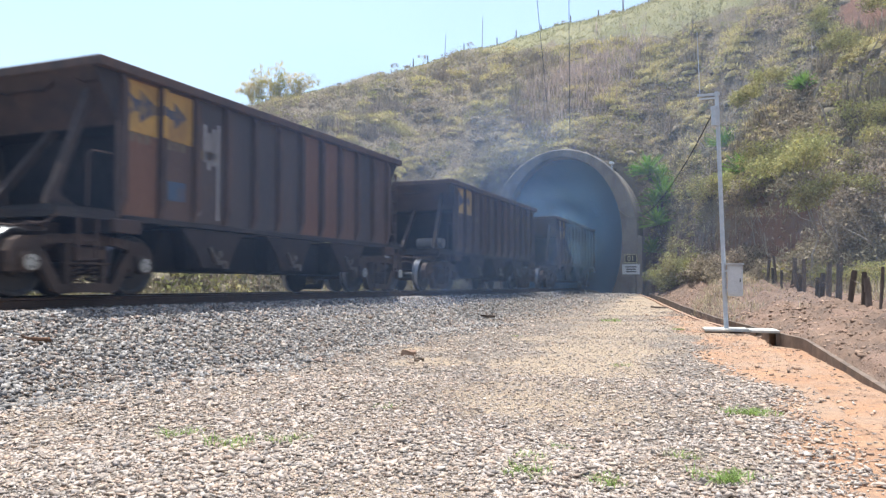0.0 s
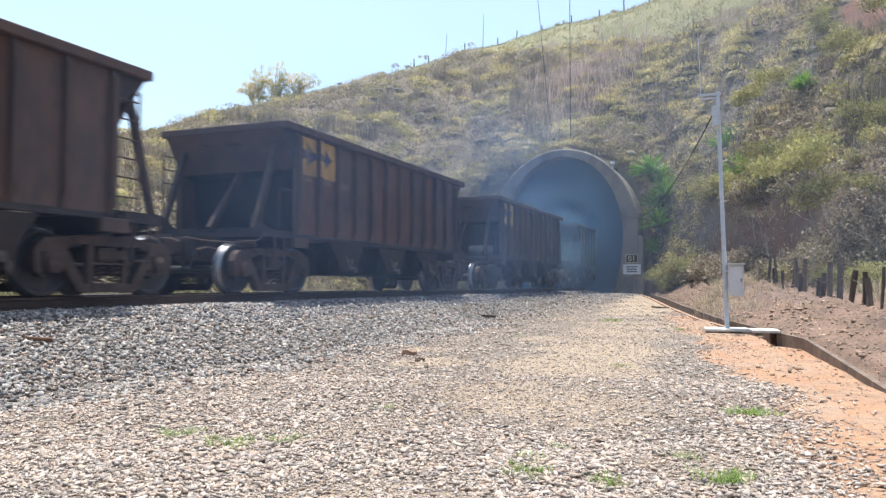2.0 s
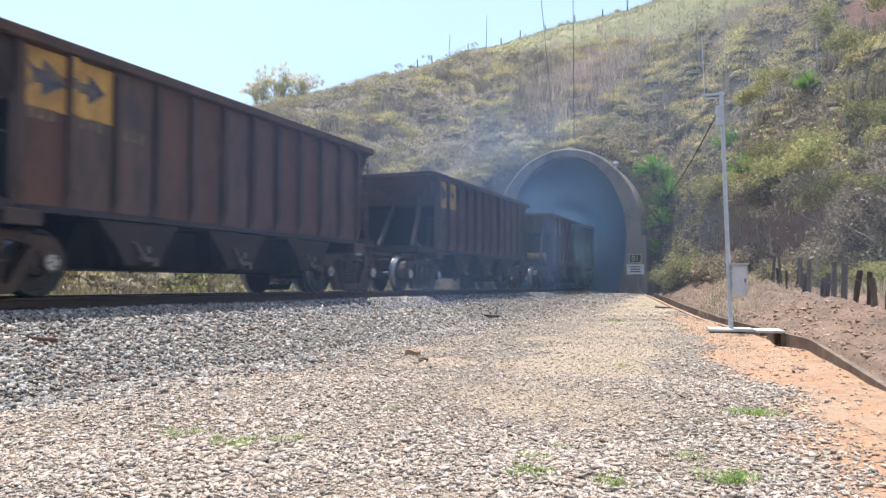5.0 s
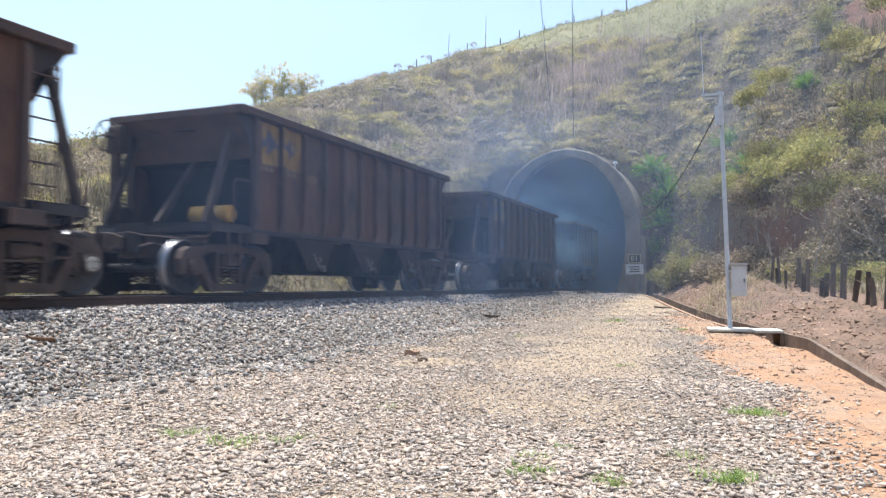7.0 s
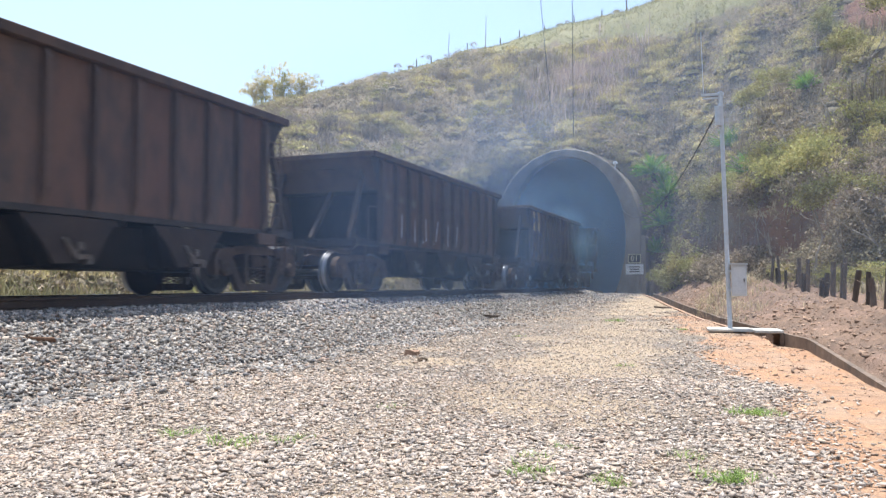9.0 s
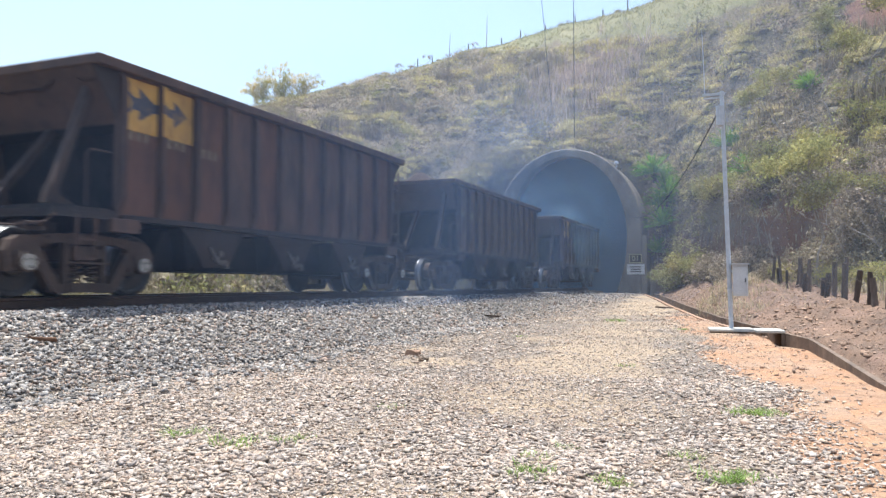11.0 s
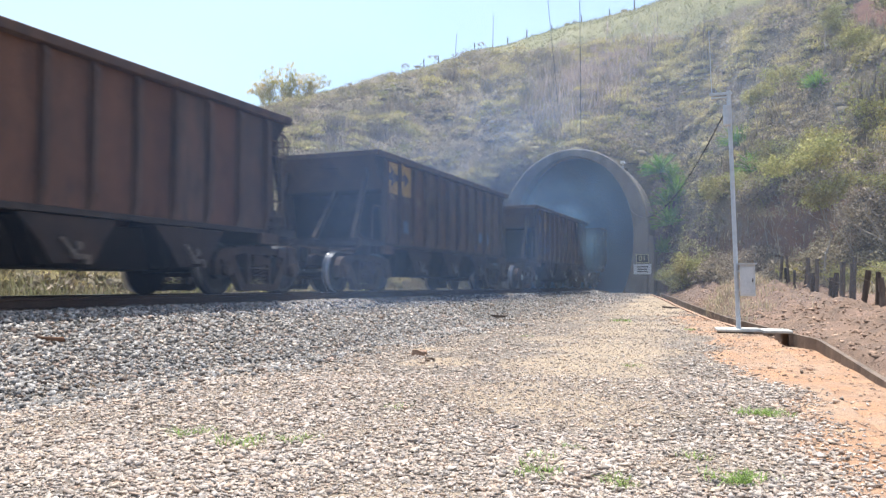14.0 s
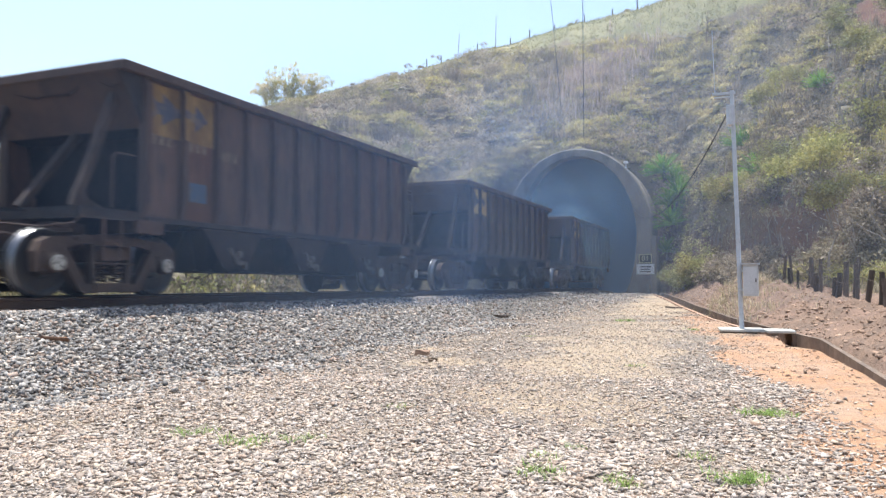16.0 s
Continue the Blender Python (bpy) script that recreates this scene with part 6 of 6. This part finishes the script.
def build_litter():
    rng, rg = random.Random(12), np.random.RandomState(12)
    # green weeds in the gravel
    for x, y, s, dense in ((-1.38, 4.88, .8, 10), (-1.24, 4.45, 1.0, 18), (-1.24, 5.29, .55, 8), (-.77, 4.4, .8, 22), (-.39, 5.22, .8, 12), (-.20, 4.67, 1.1, 46), (-.06, 7.16, 1.2, 40), (-3.39, 20.45, 1.6, 26), (-1.66, 10.61, 1.0, 8), (-4.07, 4.68, 1.0, 18), (-3.35, 4.41, 1.1, 26), (-3.01, 4.65, .9, 12), (-3.13, 6.44, .8, 7), (-4.4, 15.0, .8, 8), (-1.6, 18.2, .9, 22), (.12, 7.3, .8, 12)):
        n = 7
        px, py = rg.normal(0, .085 * s, n), rg.normal(0, .07 * s, n)
        v, f = blades(px, py, np.zeros(n), np.full(n, .045 * s), rg, dense // 2 + 3, .15, 2.9, 1.0)
        ob = new("weed", bulk("weed", v, f, WEED))
        ob.matrix_basis = pose(x, y, height(x, y) + .012, 0, 0, rng.uniform(0, 360))
        tagged(ob, "small fresh green grass weed growing in the gravel", "weed", group="weeds in the gravel", kind="stuff")
    # broken timber, roots and half-bricks lying about
    for x, y, L, w, turn, mat_, lab in ((-7.55, 6.37, .42, .07, 60, TIMBER, "broken"), (-6.95, 20.6, .55, .12, 25, SLEEPER, "broken"), (-4.94, 10.94, .22, .13, 15, BRICK, "brick"), (-3.0, 28.0, .6, .08, 10, SLEEPER, "broken"), (-4.45, 10.2, .12, .09, 40, KERB, "brick")):
        bm = bmesh.new()
        add_box(bm, (0, 0, 0), (L, w, w * .6))
        bmesh.ops.subdivide_edges(bm, edges=list(bm.edges), cuts=2, use_grid_fill=True)
        for v in bm.verts:
            v.co += Vector([rng.uniform(-.12, .12) * w for _ in range(3)])
        name = "timber_piece" if lab == "broken" else "brick_fragment"
        ob = new(name, finish(bm, name, mat_))
        ob.matrix_basis = pose(x, y, height(x, y) + w * .32, 0, 4, turn)
        tagged(ob, "short broken dark timber piece lying on the ballast" if lab == "broken" else "worn reddish-brown brick fragment lying on the gravel", "timber" if lab == "broken" else "brick fragment")
    # dry leaves and twigs over the bank by the fence
    n = 5000
    y = rg.uniform(9, 41, n)
    x = ditch_x(y) + .45 + rg.uniform(0, 1, n) ** 1.3 * 4.0
    ok = land(x, y)[1]["s"] <= 0
    x, y = x[ok], y[ok]
    n, z = len(x), land(x, y)[0]
    v, f = leaf_cloud((0, 0, 0), n, (1, 1, 1), .055, rg)
    v = v.reshape(n, 4, 3)
    v = (v - v.mean(1, keepdims=True)) * np.array([1, 1, .35]) + np.stack([x, y, z + .02], -1)[:, None]
    tagged(new("leaf_litter", bulk("leaf_litter", v.reshape(-1, 3), f, TWIG)), "brown dry leaves and twigs over the earth bank", "leaf litter", kind="stuff")
    n = 1500
    y = rg.uniform(5.0, 24, n)
    x = ditch_x(y) + rg.uniform(-1.7, .2, n)
    rocks("earth_pebbles", x, y, np.clip(rg.lognormal(math.log(.022), .5, n), .008, .07) * (1 + .03 * y), CLOD, 16, "small brown stones pressed into the orange earth", "pebbles", chips=True, flat=.6)
    # dry grass on the bank top behind the posts
    n = 2200
    y = rg.uniform(22, 40, n)
    x = np.interp(y, [22, 31, 40], [3.7, .7, -2.4]) + rg.uniform(-.2, 4.5, n)
    v, f = blades(x, y, land(x, y)[0], rg.uniform(.1, .36, n), rg, 7, .10, .8, .4)
    tagged(new("bank_grass", bulk("bank_grass", v, f, STRAW)), "dry yellow grass along the bank behind the fence", "grass", kind="stuff")
    n = 420
    x, y = rg.normal(-.9, .7, n), rg.normal(26.5, 2.4, n)
    keep = x > ditch_x(y) + .35
    x, y = x[keep], y[keep]
    v, f = blades(x, y, land(x, y)[0], rg.uniform(.08, .24, len(x)), rg, 9, .10, 1.1, .6)
    tagged(new("mound_grass", bulk("mound_grass", v, f, STRAW)), "dry grass tufts on the earth mound by the drain", "grass", kind="stuff")
    # spill of earth clods along the bank and the drain
    n = 7000
    y = rg.uniform(7, 40, n)
    x = ditch_x(y) + rg.uniform(.5, 3.8, n)
    ok = land(x, y)[1]["s"] <= 0
    x, y = x[ok], y[ok]
    n = len(x)
    rocks("earth_clods", x, y, np.clip(rg.lognormal(math.log(.040), .55, n), .012, .17), CLOD, 13, "brown earth clods scattered over the bank", "clods")


build_litter()


# ---------------------------------------------------------------- exhaust drifting at the tunnel mouth, and added haze veils
def smoke_haze_sheet(seed, mat_, fill=None):
    """One billow: a curved veil that thins out towards its rim; fill: half size of a veil that fills the tunnel's width."""
    n = 90 if fill else 22
    u = np.linspace(-1, 1, n)
    gx, gz = np.meshgrid(u, u, indexing="ij")
    gy = .18 * wobble(gx, gz, 1.1, seed) * (1 - gx ** 2) * (1 - gz ** 2)
    idx = np.arange(n * n).reshape(n, n)
    f = np.stack([idx[:-1, :-1], idx[1:, :-1], idx[1:, 1:], idx[:-1, 1:]], -1).reshape(-1, 4)
    c = (gx[:-1, :-1] + gx[1:, 1:]).ravel() / 2, (gz[:-1, :-1] + gz[1:, 1:]).ravel() / 2
    inside = c[0] ** 2 + c[1] ** 2 < 1.0
    if fill:
        half, mid, rise, fall, foot = INNER
        dz = c[1] * fill + 3.3 - mid
        inside = (c[0] * fill / (half + .2)) ** 2 + (dz / np.where(dz > 0, rise + .15, fall)) ** 2 < 1
    f = f[inside]
    return bulk("veil", np.stack([gx, gy, gz], -1).reshape(-1, 3), f, mat_, smooth=True)


PUFFS = []
for i, (x, y, z, sx, sz, mat_, drift, turn) in enumerate((
        (PORTAL_X, 44.1, 3.3, 8.0, 8.0, SMOKE_THICK, .05, 0),
        (-11.6, 38.5, 7.6, 5.6, 4.4, SMOKE, .6, 12), (-9.9, 41.4, 2.8, 3.8, 4.2, MOUTH, .2, 0), (-9.5, 36.9, 2.4, 3.6, 3.6, MOUTH, .2, 0),
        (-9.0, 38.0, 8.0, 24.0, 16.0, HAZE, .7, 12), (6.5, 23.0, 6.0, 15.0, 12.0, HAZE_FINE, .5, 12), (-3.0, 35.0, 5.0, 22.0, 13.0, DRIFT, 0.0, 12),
        (-7.75, 22.5, 1.6, 20.0, 4.6, FLANK_VEIL, .06, 90), (-7.65, 27.0, .9, 13.5, 4.2, MOVING_VEIL, .065, 90))):
    puff = thing("smoke_haze_puff", "thin blue-grey veil, exhaust smoke at the tunnel mouth and added haze elsewhere", "smoke", pose(x, y, z, 0, 0, turn), group="smoke at the tunnel mouth", kind="stuff")
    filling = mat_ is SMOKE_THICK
    veil = part("veil", smoke_haze_sheet(200 + i, mat_, sx if filling else None), mat_, puff)
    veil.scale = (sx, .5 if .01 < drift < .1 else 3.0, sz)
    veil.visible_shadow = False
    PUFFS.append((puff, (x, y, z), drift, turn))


# ---------------------------------------------------------------- what moves
def train_way(t):
    """How far the train has come down the line at t seconds, in metres."""
    return 11.174 * t - 0.01845 * t * t - 0.12 * ((t - 8) / 8) ** 3


def motions():
    times = [i * 0.5 for i in range(33)]
    for k, w in WAGONS:
        y0 = 8.03 + HALF + PITCH * k
        walk(w, [(t, pose(TRACK_X, y0 - train_way(t), 0)) for t in times])
    turns = []
    for i in range(481):
        t = i / FPS
        turns.append((t, train_way(t) / WHEEL_R))
    for w in WHEELSETS:
        m0 = w.matrix_basis.copy()
        walk(w, [(t, m0 @ Matrix.Rotation(a, 4, "X")) for t, a in turns])
    for i, (p, (x, y, z), s, base) in enumerate(PUFFS):
        if x == PORTAL_X:
            walk(p, [(0, pose(x, y, z)), (8, pose(x, y - .25, z)), (16, pose(x, y - .05, z))])
            continue
        if s == .065:
            # added haze veil, moved along the wagons to lift their dark sides
            walk(p, [(t, pose(x, py, z, 0, 0, base)) for t, py in ((0, 29.5), (4, 28.5), (8, 25.0), (12, 21.0), (16, 19.0))])
            continue
        if s == 0:
            # added haze veil: leaves the hill, then washes out the tones over the cutting
            way = [(0, -9, 78, 2), (1.5, -8.5, 74, 2.5), (3, -8, 66, 3), (4.5, -6, 54, 4), (6, -4, 41, 5), (7, -3, 36, 5.5), (9, -2, 34.5, 6), (12, -1, 33.5, 6.5), (16, 0, 33, 7)]
            walk(p, [(t, pose(px, py, pz, 0, 0, 12)) for t, px, py, pz in way])
            continue
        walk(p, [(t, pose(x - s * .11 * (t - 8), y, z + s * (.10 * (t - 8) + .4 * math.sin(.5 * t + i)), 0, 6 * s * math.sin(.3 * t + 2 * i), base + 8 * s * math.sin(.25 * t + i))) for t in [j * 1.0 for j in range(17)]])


motions()
